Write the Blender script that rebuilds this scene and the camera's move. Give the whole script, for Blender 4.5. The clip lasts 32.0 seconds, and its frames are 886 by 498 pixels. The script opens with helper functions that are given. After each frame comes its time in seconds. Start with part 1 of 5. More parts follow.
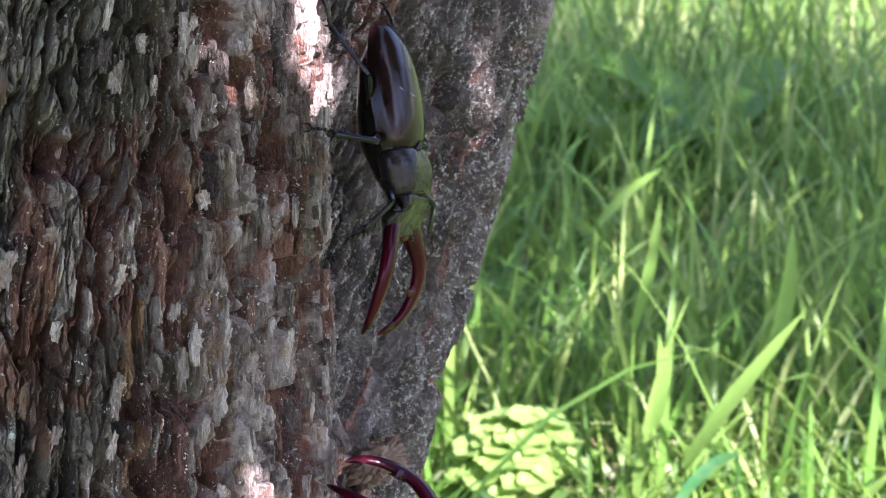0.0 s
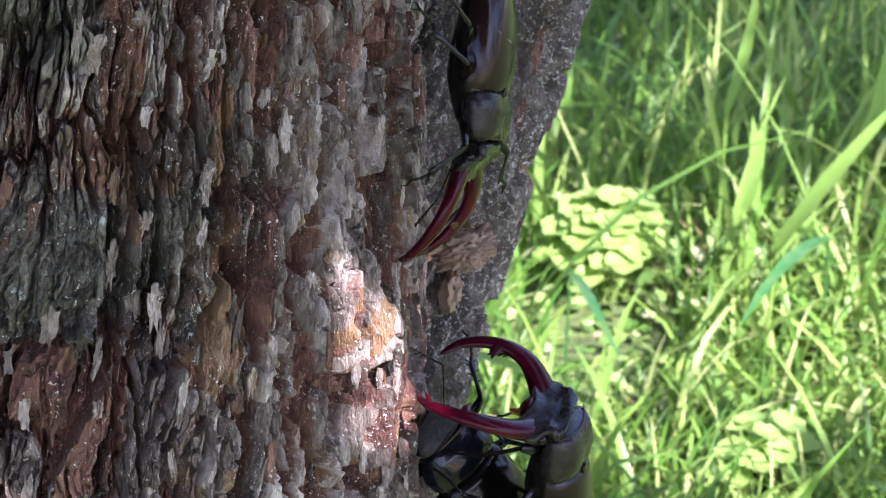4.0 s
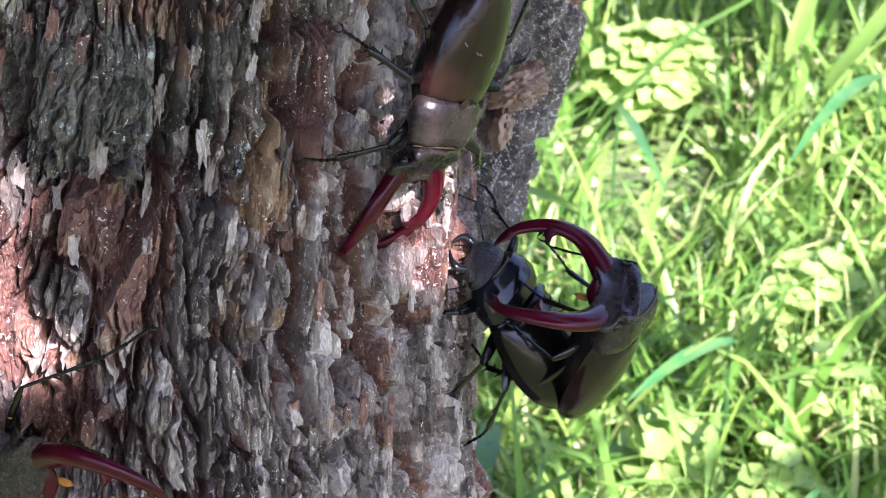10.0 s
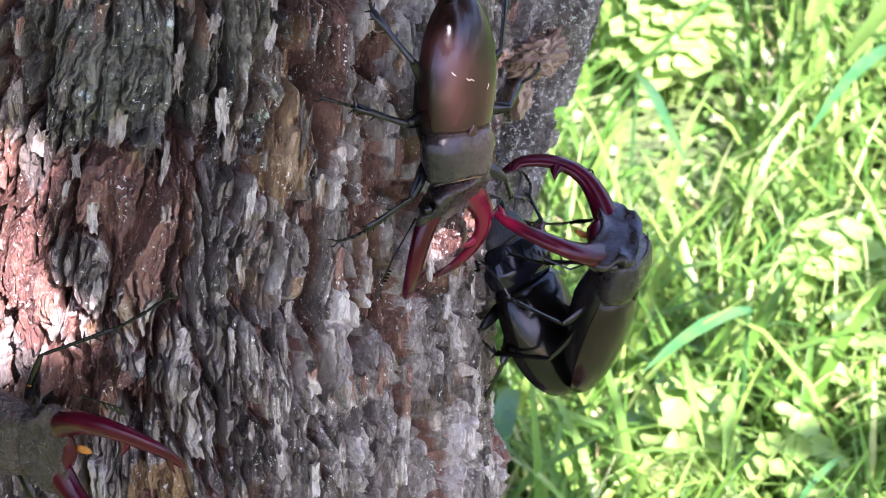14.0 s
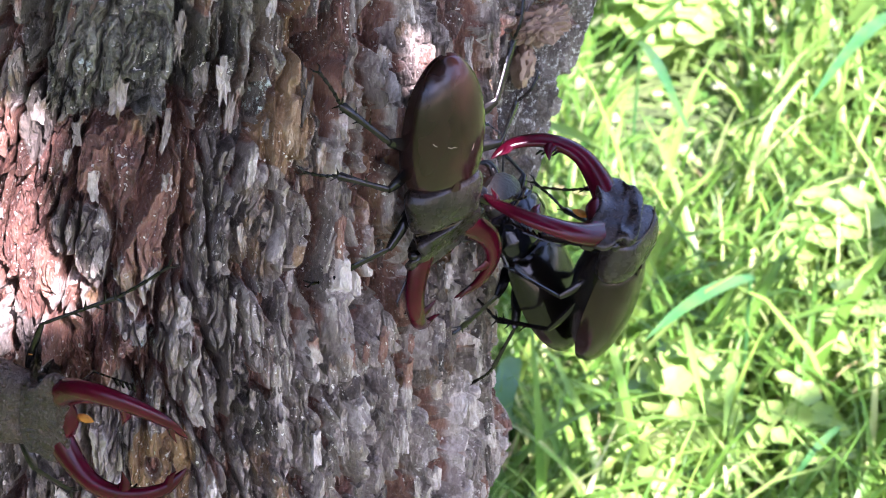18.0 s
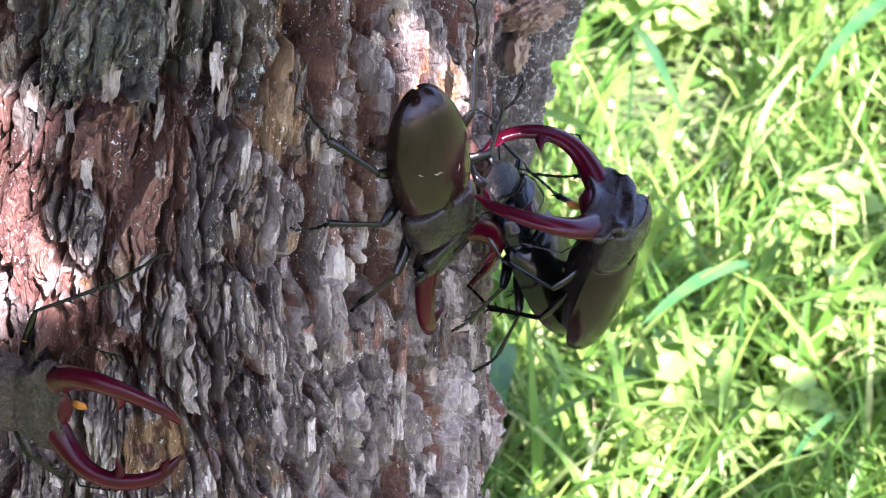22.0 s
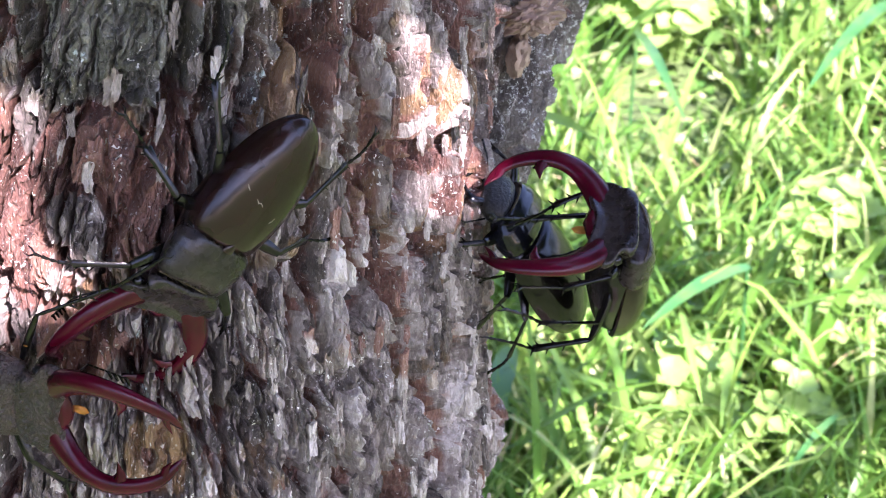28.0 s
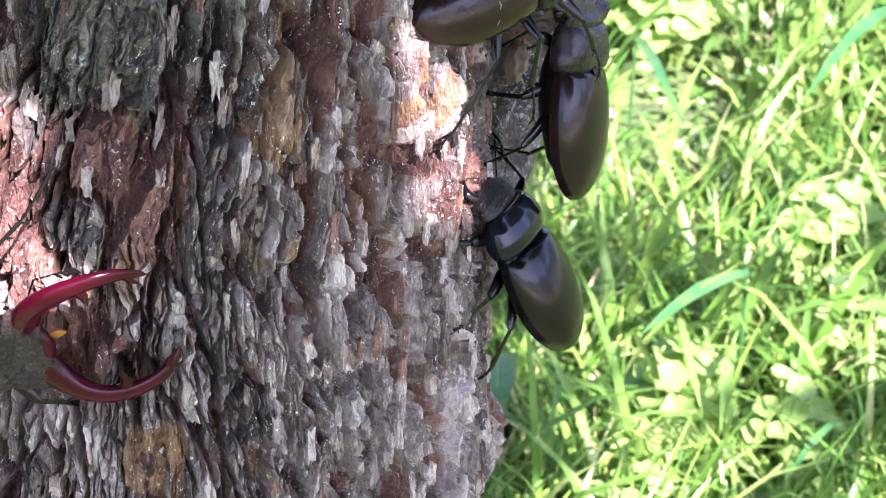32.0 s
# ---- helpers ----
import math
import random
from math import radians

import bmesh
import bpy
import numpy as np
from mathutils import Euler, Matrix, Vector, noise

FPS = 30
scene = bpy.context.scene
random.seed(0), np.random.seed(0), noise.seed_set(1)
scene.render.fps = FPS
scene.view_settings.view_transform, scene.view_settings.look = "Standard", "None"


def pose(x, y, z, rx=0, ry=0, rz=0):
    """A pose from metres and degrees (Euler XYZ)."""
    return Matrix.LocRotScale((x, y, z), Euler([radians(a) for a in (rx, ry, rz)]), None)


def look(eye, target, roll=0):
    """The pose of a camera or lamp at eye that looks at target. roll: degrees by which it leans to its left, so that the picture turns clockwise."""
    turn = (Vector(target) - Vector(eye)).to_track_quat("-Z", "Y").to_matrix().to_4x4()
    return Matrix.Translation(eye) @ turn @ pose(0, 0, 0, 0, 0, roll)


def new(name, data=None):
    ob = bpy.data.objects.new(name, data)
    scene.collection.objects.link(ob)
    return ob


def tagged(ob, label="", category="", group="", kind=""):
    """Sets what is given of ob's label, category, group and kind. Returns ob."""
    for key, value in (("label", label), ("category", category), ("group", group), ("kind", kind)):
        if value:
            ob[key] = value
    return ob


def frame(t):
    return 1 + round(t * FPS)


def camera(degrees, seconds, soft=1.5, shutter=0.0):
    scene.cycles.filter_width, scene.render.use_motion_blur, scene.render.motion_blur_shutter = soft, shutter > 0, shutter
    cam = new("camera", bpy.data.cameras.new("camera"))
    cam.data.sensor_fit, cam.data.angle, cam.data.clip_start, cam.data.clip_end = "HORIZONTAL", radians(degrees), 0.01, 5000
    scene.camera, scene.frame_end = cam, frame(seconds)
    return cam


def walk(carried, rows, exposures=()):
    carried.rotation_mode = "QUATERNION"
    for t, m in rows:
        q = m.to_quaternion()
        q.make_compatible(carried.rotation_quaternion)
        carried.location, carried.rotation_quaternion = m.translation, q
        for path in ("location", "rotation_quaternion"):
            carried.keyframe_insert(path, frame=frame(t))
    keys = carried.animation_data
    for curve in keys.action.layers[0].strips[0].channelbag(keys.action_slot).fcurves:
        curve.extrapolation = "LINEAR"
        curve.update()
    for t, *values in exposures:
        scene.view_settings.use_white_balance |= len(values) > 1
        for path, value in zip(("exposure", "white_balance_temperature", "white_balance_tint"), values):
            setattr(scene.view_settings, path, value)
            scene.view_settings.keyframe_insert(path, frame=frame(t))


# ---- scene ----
# ------------------------------------------------------------------ camera
cam = camera(28.0, 32.0, soft=1.0)
cam.data.dof.use_dof = True
cam.data.dof.focus_distance = 0.362
cam.data.dof.aperture_fstop = 55.0
walk(cam, [
    (0.0, pose(0.0012, -0.0129, 0.6192, 73.235, -0.259, -5.151)),
    (0.5, pose(0.0013, -0.0124, 0.6198, 72.988, -0.240, -4.766)),
    (1.0, pose(0.0013, -0.0114, 0.6200, 71.693, -0.380, -4.526)),
    (1.5, pose(0.0013, -0.0109, 0.6196, 70.948, -0.293, -3.784)),
    (2.0, pose(0.0011, -0.0104, 0.6202, 70.043, -0.346, -3.126)),
    (2.5, pose(0.0009, -0.0085, 0.6197, 69.113, -0.159, -2.619)),
    (3.0, pose(0.0008, -0.0072, 0.6197, 67.990, -0.039, -2.399)),
    (3.5, pose(0.0011, -0.0069, 0.6203, 66.893, -0.103, -2.134)),
    (5.5, pose(0.0007, -0.0056, 0.6204, 63.808, -0.089, -2.214)),
    (6.0, pose(0.0006, -0.0052, 0.6204, 63.237, -0.089, -2.145)),
    (6.5, pose(0.0005, -0.0046, 0.6204, 62.741, -0.111, -2.115)),
    (7.0, pose(0.0004, -0.0040, 0.6205, 62.171, -0.202, -2.094)),
    (7.5, pose(0.0004, -0.0041, 0.6207, 61.862, -0.199, -2.007)),
    (8.0, pose(0.0004, -0.0035, 0.6208, 61.501, -0.281, -1.669)),
    (8.5, pose(0.0001, -0.0032, 0.6208, 61.075, -0.298, -1.236)),
    (9.0, pose(0.0001, -0.0029, 0.6204, 60.807, -0.149, -0.915)),
    (9.5, pose(-0.0000, -0.0025, 0.6201, 60.663, -0.037, -0.728)),
    (10.0, pose(-0.0002, -0.0019, 0.6199, 60.496, -0.065, -0.563)),
    (10.5, pose(-0.0003, -0.0018, 0.6201, 60.203, -0.014, -0.454)),
    (11.0, pose(-0.0003, -0.0014, 0.6198, 59.907, 0.015, -0.315)),
    (11.5, pose(-0.0004, -0.0012, 0.6199, 59.727, -0.037, -0.142)),
    (12.0, pose(-0.0003, -0.0012, 0.6198, 59.610, 0.038, -0.065)),
    (12.5, pose(-0.0006, -0.0010, 0.6199, 59.495, 0.007, -0.029)),
    (13.0, pose(-0.0004, -0.0012, 0.6198, 59.493, 0.044, 0.008)),
    (13.5, pose(-0.0005, -0.0010, 0.6198, 59.459, 0.028, 0.038)),
    (14.0, pose(-0.0004, -0.0012, 0.6201, 59.431, 0.011, 0.059)),
    (14.5, pose(-0.0004, -0.0010, 0.6200, 59.415, -0.034, 0.097)),
    (16.5, pose(-0.0006, -0.0011, 0.6198, 59.408, -0.047, 0.161)),
    (17.0, pose(-0.0004, -0.0008, 0.6199, 59.285, -0.031, 0.164)),
    (17.5, pose(-0.0005, -0.0009, 0.6199, 58.889, 0.045, 0.091)),
    (18.0, pose(-0.0004, -0.0001, 0.6200, 58.355, -0.031, 0.153)),
    (18.5, pose(-0.0004, 0.0002, 0.6197, 58.036, -0.019, 0.153)),
    (19.0, pose(-0.0004, 0.0002, 0.6196, 57.883, -0.017, 0.154)),
    (19.5, pose(-0.0002, -0.0001, 0.6199, 57.756, -0.023, 0.160)),
    (20.0, pose(-0.0002, -0.0005, 0.6200, 57.750, -0.029, 0.103)),
    (21.0, pose(-0.0004, -0.0001, 0.6198, 57.676, -0.110, 0.047)),
    (21.5, pose(-0.0000, -0.0004, 0.6200, 57.747, -0.009, 0.033)),
    (22.0, pose(0.0001, -0.0002, 0.6200, 57.922, -0.003, -0.004)),
    (22.5, pose(0.0003, -0.0002, 0.6199, 57.977, 0.055, -0.012)),
    (23.0, pose(-0.0000, 0.0000, 0.6200, 58.000, -0.000, -0.000)),
    (24.0, pose(0.0002, 0.0000, 0.6198, 58.042, 0.063, -0.004)),
    (25.5, pose(0.0001, -0.0001, 0.6198, 58.065, 0.082, -0.009)),
    (27.5, pose(0.0000, 0.0001, 0.6198, 58.061, 0.063, -0.012)),
    (29.0, pose(0.0001, 0.0003, 0.6196, 58.015, 0.082, -0.000)),
    (30.0, pose(0.0001, 0.0003, 0.6197, 58.021, 0.090, -0.018)),
    (31.0, pose(0.0002, -0.0003, 0.6201, 58.033, 0.088, -0.027)),
    (31.5, pose(0.0002, -0.0001, 0.6200, 58.047, 0.073, 0.005)),
    (32.0, pose(0.0002, -0.0001, 0.6196, 58.243, 0.043, -0.013)),
], exposures=[
    (0.0, 2.4, 6120, 35), (3.5, 2.4, 6120, 35), (6.0, 2.4, 6120, 34), (9.0, 2.6, 6100, 35), (13.0, 2.96, 6080, 38), (18.0, 3.0, 6080, 38), (32.0, 3.0, 6080, 38),
])

# ------------------------------------------------------------------ light
SUN_DIR = Vector((0.34, -0.64, 0.69)).normalized()      # towards the sun
world = bpy.data.worlds.new("sky")
scene.world = world
world.use_nodes = True
wn = world.node_tree.nodes
sky = wn.new("ShaderNodeTexSky")
sky.sky_type = "NISHITA"
sky.sun_disc = False
sky.sun_elevation = math.asin(SUN_DIR.z)
sky.sun_rotation = math.atan2(SUN_DIR.x, SUN_DIR.y)
world.node_tree.links.new(sky.outputs[0], wn["Background"].inputs[0])
wn["Background"].inputs[1].default_value = 0.12
sun_data = bpy.data.lights.new("sun", "SUN")
sun_data.energy = 4.3
sun_data.angle = radians(0.5)
sun_data.color = (1.0, 0.97, 0.92)
sun = new("sun", sun_data)
sun.matrix_world = look(SUN_DIR * 30, (0, 0, 0))


# ------------------------------------------------------------------ materials
class Mat:
    """A small node-graph writer for one procedural material."""

    def __init__(self, name):
        self.m = bpy.data.materials.new(name)
        self.m.use_nodes = True
        self.t = self.m.node_tree
        self.p = self.t.nodes["Principled BSDF"]

    def n(self, kind, **ins):
        nd = self.t.nodes.new("ShaderNode" + kind)
        for k, v in ins.items():
            self.put(nd.inputs[k.replace("_", " ")], v)
        return nd

    def put(self, sock, v):
        if isinstance(v, bpy.types.NodeSocket):
            self.t.links.new(v, sock)
        else:
            sock.default_value = v

    def set(self, **ins):
        for k, v in ins.items():
            self.put(self.p.inputs[k.replace("_", " ")], v)
        return self

    def coords(self, scale=(1, 1, 1), placed=False):
        c = self.t.nodes.new("ShaderNodeNewGeometry" if placed else "ShaderNodeTexCoord")
        mp = self.t.nodes.new("ShaderNodeMapping")
        mp.inputs["Scale"].default_value = scale
        self.t.links.new(c.outputs["Position" if placed else "Object"], mp.inputs["Vector"])
        return mp.outputs[0]

    def noise(self, vec, scale, detail=3.0, rough=0.55):
        nd = self.n("TexNoise", Vector=vec, Scale=scale, Detail=detail, Roughness=rough)
        return nd.outputs["Fac"]

    def attr(self, name):
        nd = self.t.nodes.new("ShaderNodeAttribute")
        nd.attribute_name = name
        return nd.outputs["Fac"]

    def ramp(self, fac, stops, mode="LINEAR"):
        nd = self.t.nodes.new("ShaderNodeValToRGB")
        nd.color_ramp.interpolation = mode
        el = nd.color_ramp.elements
        while len(el) < len(stops):
            el.new(0.5)
        for e, (pos, col) in zip(el, stops):
            e.position, e.color = pos, (*col, 1) if len(col) == 3 else col
        self.t.links.new(fac, nd.inputs[0])
        return nd.outputs[0]

    def step(self, fac, a, b, lo=0.0, hi=1.0):
        nd = self.t.nodes.new("ShaderNodeMapRange")
        nd.interpolation_type = "SMOOTHSTEP"
        for k, v in zip((0, 1, 2, 3, 4), (fac, a, b, lo, hi)):
            self.put(nd.inputs[k], v)
        return nd.outputs[0]

    def mix(self, fac, a, b, blend="MIX"):
        nd = self.t.nodes.new("ShaderNodeMix")
        nd.data_type, nd.blend_type = "RGBA", blend
        for k, v in ((0, fac), (6, a), (7, b)):
            self.put(nd.inputs[k], (*v, 1) if isinstance(v, tuple) and len(v) == 3 else v)
        return nd.outputs[2]

    def math(self, op, a, b=0.0):
        nd = self.t.nodes.new("ShaderNodeMath")
        nd.operation = op
        self.put(nd.inputs[0], a)
        self.put(nd.inputs[1], b)
        return nd.outputs[0]

    def bump(self, height, strength, distance):
        nd = self.n("Bump", Height=height, Strength=strength, Distance=distance)
        self.put(self.p.inputs["Normal"], nd.outputs[0])
        return self

    def random(self):
        return self.t.nodes.new("ShaderNodeObjectInfo").outputs["Random"]

    def island(self):
        return self.t.nodes.new("ShaderNodeNewGeometry").outputs["Random Per Island"]


def bark_material(name, lichen=False, loose=False):
    """Weathered flaky bark: warm grey plates, red-brown inner bark with crack shade in its colour, ochre wood, dark
    algae crust, pale lichen.
    """
    k = Mat(name)
    v = k.coords((1, 1, 0.40), True)
    w = k.coords((1, 1, 1), True)
    fine = k.noise(v, 900, 4, 0.65)
    grain = k.noise(v, 2100, 3, 0.6)
    flake = k.n("TexVoronoi", Vector=v, Scale=900.0).outputs["Color"]
    flake = k.n("SeparateColor", Color=flake).outputs[0]
    mid = k.noise(v, 190, 4, 0.6)
    broad = k.noise(w, 48, 3)
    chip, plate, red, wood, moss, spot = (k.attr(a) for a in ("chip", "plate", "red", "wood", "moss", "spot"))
    if loose:
        chip = k.step(k.random(), 0.0, 1.0, 0.15, 0.75)
        red = k.step(k.noise(w, 37, 1), 0.45, 0.62, 0.05, 0.8)
    tone = k.math("ADD", k.math("MULTIPLY", chip, 0.46), k.math("ADD", k.math("MULTIPLY", mid, 0.20), k.math("ADD", k.math("MULTIPLY", fine, 0.30), k.math("MULTIPLY", flake, 0.06))))
    greys = k.ramp(tone, [(0.30, (0.034, 0.025, 0.021)), (0.41, (0.110, 0.085, 0.072)), (0.54, (0.28, 0.230, 0.200)), (0.68, (0.60, 0.53, 0.475))])
    reds = k.ramp(tone, [(0.28, (0.034, 0.013, 0.010)), (0.42, (0.105, 0.043, 0.031)), (0.58, (0.225, 0.105, 0.074)), (0.78, (0.38, 0.22, 0.155))])
    ochres = k.ramp(tone, [(0.25, (0.10, 0.048, 0.022)), (0.5, (0.225, 0.128, 0.060)), (0.8, (0.40, 0.27, 0.145))])
    crusts = k.ramp(tone, [(0.25, (0.034, 0.032, 0.023)), (0.5, (0.10, 0.099, 0.075)), (0.8, (0.29, 0.28, 0.23))])
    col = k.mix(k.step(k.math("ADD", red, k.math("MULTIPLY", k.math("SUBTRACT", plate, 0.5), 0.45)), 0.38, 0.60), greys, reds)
    stained = k.math("MULTIPLY", k.step(broad, 0.58, 0.66), k.step(mid, 0.45, 0.55, 0.0, 0.75))
    col = k.mix(stained, col, ochres)
    col = k.mix(k.step(moss, 0.25, 0.75, 0.0, 0.85), col, crusts)
    col = k.mix(wood, col, ochres)
    pale = k.math("MULTIPLY", k.step(k.noise(w, 560, 4, 0.75), 0.52, 0.57), k.step(spot, 0.25, 0.6))
    col = k.mix(pale, col, (0.50, 0.57, 0.54))
    # pale specks: lichen, with glints put into the colour as well
    flecks = k.math("MULTIPLY", k.step(k.noise(w, 1000, 2), 0.635, 0.665), k.step(k.noise(w, 90, 2), 0.42, 0.56))
    col = k.mix(flecks, col, (0.62, 0.59, 0.53))
    worn = k.step(grain, 0.54, 0.66, 0.0, 0.40)                        # dry fibre ends
    col = k.mix(worn, col, k.mix(0.45, col, (0.56, 0.50, 0.45)))
    if lichen:
        crust = k.math("MULTIPLY", k.step(k.noise(w, 700, 4, 0.8), 0.55, 0.59), k.step(k.noise(w, 45, 2), 0.3, 0.55))
        col = k.mix(crust, k.mix(k.step(red, 0.3, 0.6, 0.65, 0.1), col, (0.050, 0.044, 0.041)), (0.52, 0.53, 0.49))
    k.set(Base_Color=col, Roughness=k.step(fine, 0.3, 0.7, 0.5, 0.85), Specular_IOR_Level=0.5)
    hgt = k.math("ADD", k.math("MULTIPLY", fine, 0.6), k.math("ADD", k.math("MULTIPLY", grain, 0.3), k.math("MULTIPLY", flake, 0.08)))
    k.bump(hgt, 1.0, 0.0022)
    return k.m


def shell_material(name, dark, light, rough, spec=0.5, bump=0.0, coat=0.0, scale=300, dust=0.0, deep=0.0004):
    """Beetle cuticle: smooth or finely grained, with slight colour drift and wear."""
    k = Mat(name)
    v = k.coords()
    big = k.noise(v, 90, 2)
    col = k.mix(k.step(big, 0.35, 0.65), dark, light)
    if dust:
        speck = k.step(k.noise(v, 1800, 2), 0.55, 0.7, 0.0, dust)
        col = k.mix(speck, col, (0.42, 0.36, 0.25))
    k.set(Base_Color=col, Roughness=k.step(k.noise(v, 500, 3), 0.3, 0.7, rough * 0.8, rough * 1.25), Specular_IOR_Level=spec,
          Coat_Weight=coat, Coat_Roughness=0.12)
    if bump:
        k.bump(k.noise(v, scale, 3, 0.6), bump, deep)
    return k.m


def leaf_material(name, stops, gloss=0.4, through_light=0.35):
    """Thin leaf: veined colour that differs from blade to blade, light passing through."""
    k = Mat(name)
    col = k.ramp(k.island(), stops)
    v = k.coords()
    col = k.mix(k.step(k.noise(v, 60, 3), 0.4, 0.7, 0.0, 0.25), col, (0.16, 0.24, 0.05))
    k.set(Base_Color=col, Roughness=gloss, Specular_IOR_Level=0.3)
    tr = k.n("BsdfTranslucent", Color=k.mix(0.5, col, (0.45, 0.58, 0.14)))
    ad = k.n("MixShader", Fac=through_light)
    k.t.links.new(k.p.outputs[0], ad.inputs[1])
    k.t.links.new(tr.outputs[0], ad.inputs[2])
    k.t.links.new(ad.outputs[0], k.t.nodes["Material Output"].inputs["Surface"])
    return k.m


def ground_material():
    k = Mat("meadow_soil")
    v = k.coords()
    col = k.ramp(k.noise(v, 9, 5, 0.65), [(0.3, (0.04, 0.06, 0.018)), (0.5, (0.08, 0.13, 0.03)), (0.7, (0.14, 0.19, 0.06))])
    col = k.mix(k.step(k.noise(v, 40, 4), 0.6, 0.75), col, (0.28, 0.22, 0.14))
    k.set(Base_Color=col, Roughness=0.95)
    k.bump(k.noise(v, 60, 5), 0.8, 0.02)
    return k.m


BARK = bark_material("bark")
PLATE_BARK = bark_material("loose_bark_plate", False, True)
LICHEN_BARK = bark_material("lichen_flecked_bark", True)
BURL = shell_material("bared_burl_wood", (0.17, 0.095, 0.065), (0.32, 0.235, 0.175), 0.85, 0.3, 1.0, 0.0, 700)
BROWN = shell_material("chestnut_wing_case", (0.0095, 0.0038, 0.0038), (0.0165, 0.0064, 0.0058), 0.17, 0.24, 0.03, 0.10, 900)
MATT = shell_material("dark_matt_cuticle", (0.011, 0.0080, 0.0082), (0.021, 0.0160, 0.0155), 0.27, 0.30, 0.16, 0.0, 1300, 0.03)
CRUSTED = shell_material("dust_crusted_cuticle", (0.015, 0.0088, 0.0075), (0.036, 0.022, 0.018), 0.28, 0.50, 1.0, 0.0, 1200, 0.06, 0.0012)
RED = shell_material("oxblood_mandible", (0.030, 0.0010, 0.0052), (0.052, 0.0016, 0.0085), 0.19, 0.17, 0.06, 0.05, 700)
BLACK = shell_material("black_cuticle", (0.003, 0.0027, 0.003), (0.0065, 0.0055, 0.0056), 0.16, 0.26, 0.12, 0.05, 900)
BLUE_BLACK = shell_material("blue_black_cuticle", (0.0035, 0.0038, 0.0065), (0.006, 0.0062, 0.010), 0.12, 0.24, 0.03, 0.10, 900)
ORANGE_DARK = shell_material("yellow_brown_rim", (0.030, 0.020, 0.010), (0.060, 0.040, 0.018), 0.5, 0.4)
NICK = shell_material("worn_nick", (0.16, 0.13, 0.11), (0.26, 0.22, 0.20), 0.4, 0.5)
DARKBROWN = shell_material("black_brown_wing_case", (0.0030, 0.0024, 0.0024), (0.0062, 0.0044, 0.0038), 0.16, 0.24, 0.04, 0.05, 900)
BLACK_ROUGH = shell_material("pitted_black_cuticle", (0.008, 0.007, 0.007), (0.020, 0.018, 0.016), 0.34, 0.32, 1.0, 0.05, 1500, 0.04)
ORANGE = shell_material("orange_bristles", (0.30, 0.11, 0.012), (0.45, 0.20, 0.03), 0.6, 0.3, 0.6, 0.0, 2500)
GRASS = leaf_material("grass_blade", [(0.0, (0.020, 0.088, 0.010)), (0.5, (0.085, 0.21, 0.026)), (0.85, (0.23, 0.37, 0.07)), (1.0, (0.39, 0.44, 0.19))], 0.42)
# lighter copy of the grass: the sunlit look is put into its colour
SUNLIT_BLADE = leaf_material("sunlit_grass_blade", [(0.0, (0.10, 0.26, 0.035)), (1.0, (0.25, 0.41, 0.10))], 0.36, 0.4)
BLUE_BLADE = leaf_material("bluish_grass_blade", [(0.0, (0.022, 0.105, 0.030)), (1.0, (0.04, 0.15, 0.045))], 0.3, 0.3)
LUSH = leaf_material("pale_round_leaf", [(0.0, (0.19, 0.36, 0.07)), (1.0, (0.36, 0.51, 0.17))], 0.4, 0.35)
BROAD = leaf_material("broad_leaf", [(0.0, (0.045, 0.14, 0.02)), (1.0, (0.11, 0.24, 0.035))], 0.45, 0.3)
CROWN = leaf_material("tree_leaf", [(0.0, (0.035, 0.065, 0.022)), (1.0, (0.07, 0.115, 0.035))], 0.4, 0.14)
CLOVER = leaf_material("clover_leaf", [(0.0, (0.045, 0.13, 0.022)), (0.55, (0.14, 0.26, 0.055)), (0.9, (0.31, 0.42, 0.14)), (1.0, (0.52, 0.54, 0.33))], 0.34, 0.3)
SOIL = ground_material()
STRAW = leaf_material("dry_straw", [(0.0, (0.36, 0.26, 0.13)), (1.0, (0.55, 0.43, 0.25))], 0.6, 0.15)
TWIG = shell_material("twig_bark", (0.10, 0.075, 0.055), (0.17, 0.13, 0.10), 0.85, 0.3, 0.8, 0.0, 200)


# ------------------------------------------------------------------ mesh helpers
def part(name, bm, material, parent=None, label="", smooth=True):
    """Links a bmesh as one mesh object, under its thing where one is given."""
    me = bpy.data.meshes.new(name)
    bm.normal_update()
    bm.to_mesh(me)
    bm.free()
    if smooth:
        me.polygons.foreach_set("use_smooth", [True] * len(me.polygons))
        me.set_sharp_from_angle(angle=radians(48))
    me.materials.append(material)
    ob = new(name, me)
    ob.parent = parent
    return tagged(ob, label) if label else ob


def sheet(name, verts, faces, material, parent=None, smooth=True):
    """One mesh from numpy arrays of corners and quads or triangles."""
    me = bpy.data.meshes.new(name)
    verts = np.asarray(verts, np.float32)
    faces = np.asarray(faces, np.int32)
    k = faces.shape[1]
    me.vertices.add(len(verts))
    me.vertices.foreach_set("co", verts.ravel())
    me.loops.add(faces.size)
    me.loops.foreach_set("vertex_index", faces.ravel())
    me.polygons.add(len(faces))
    me.polygons.foreach_set("loop_start", np.arange(len(faces), dtype=np.int32) * k)
    me.polygons.foreach_set("use_smooth", np.full(len(faces), smooth))
    me.update(calc_edges=True)
    me.materials.append(material)
    ob = new(name, me)
    ob.parent = parent
    return ob


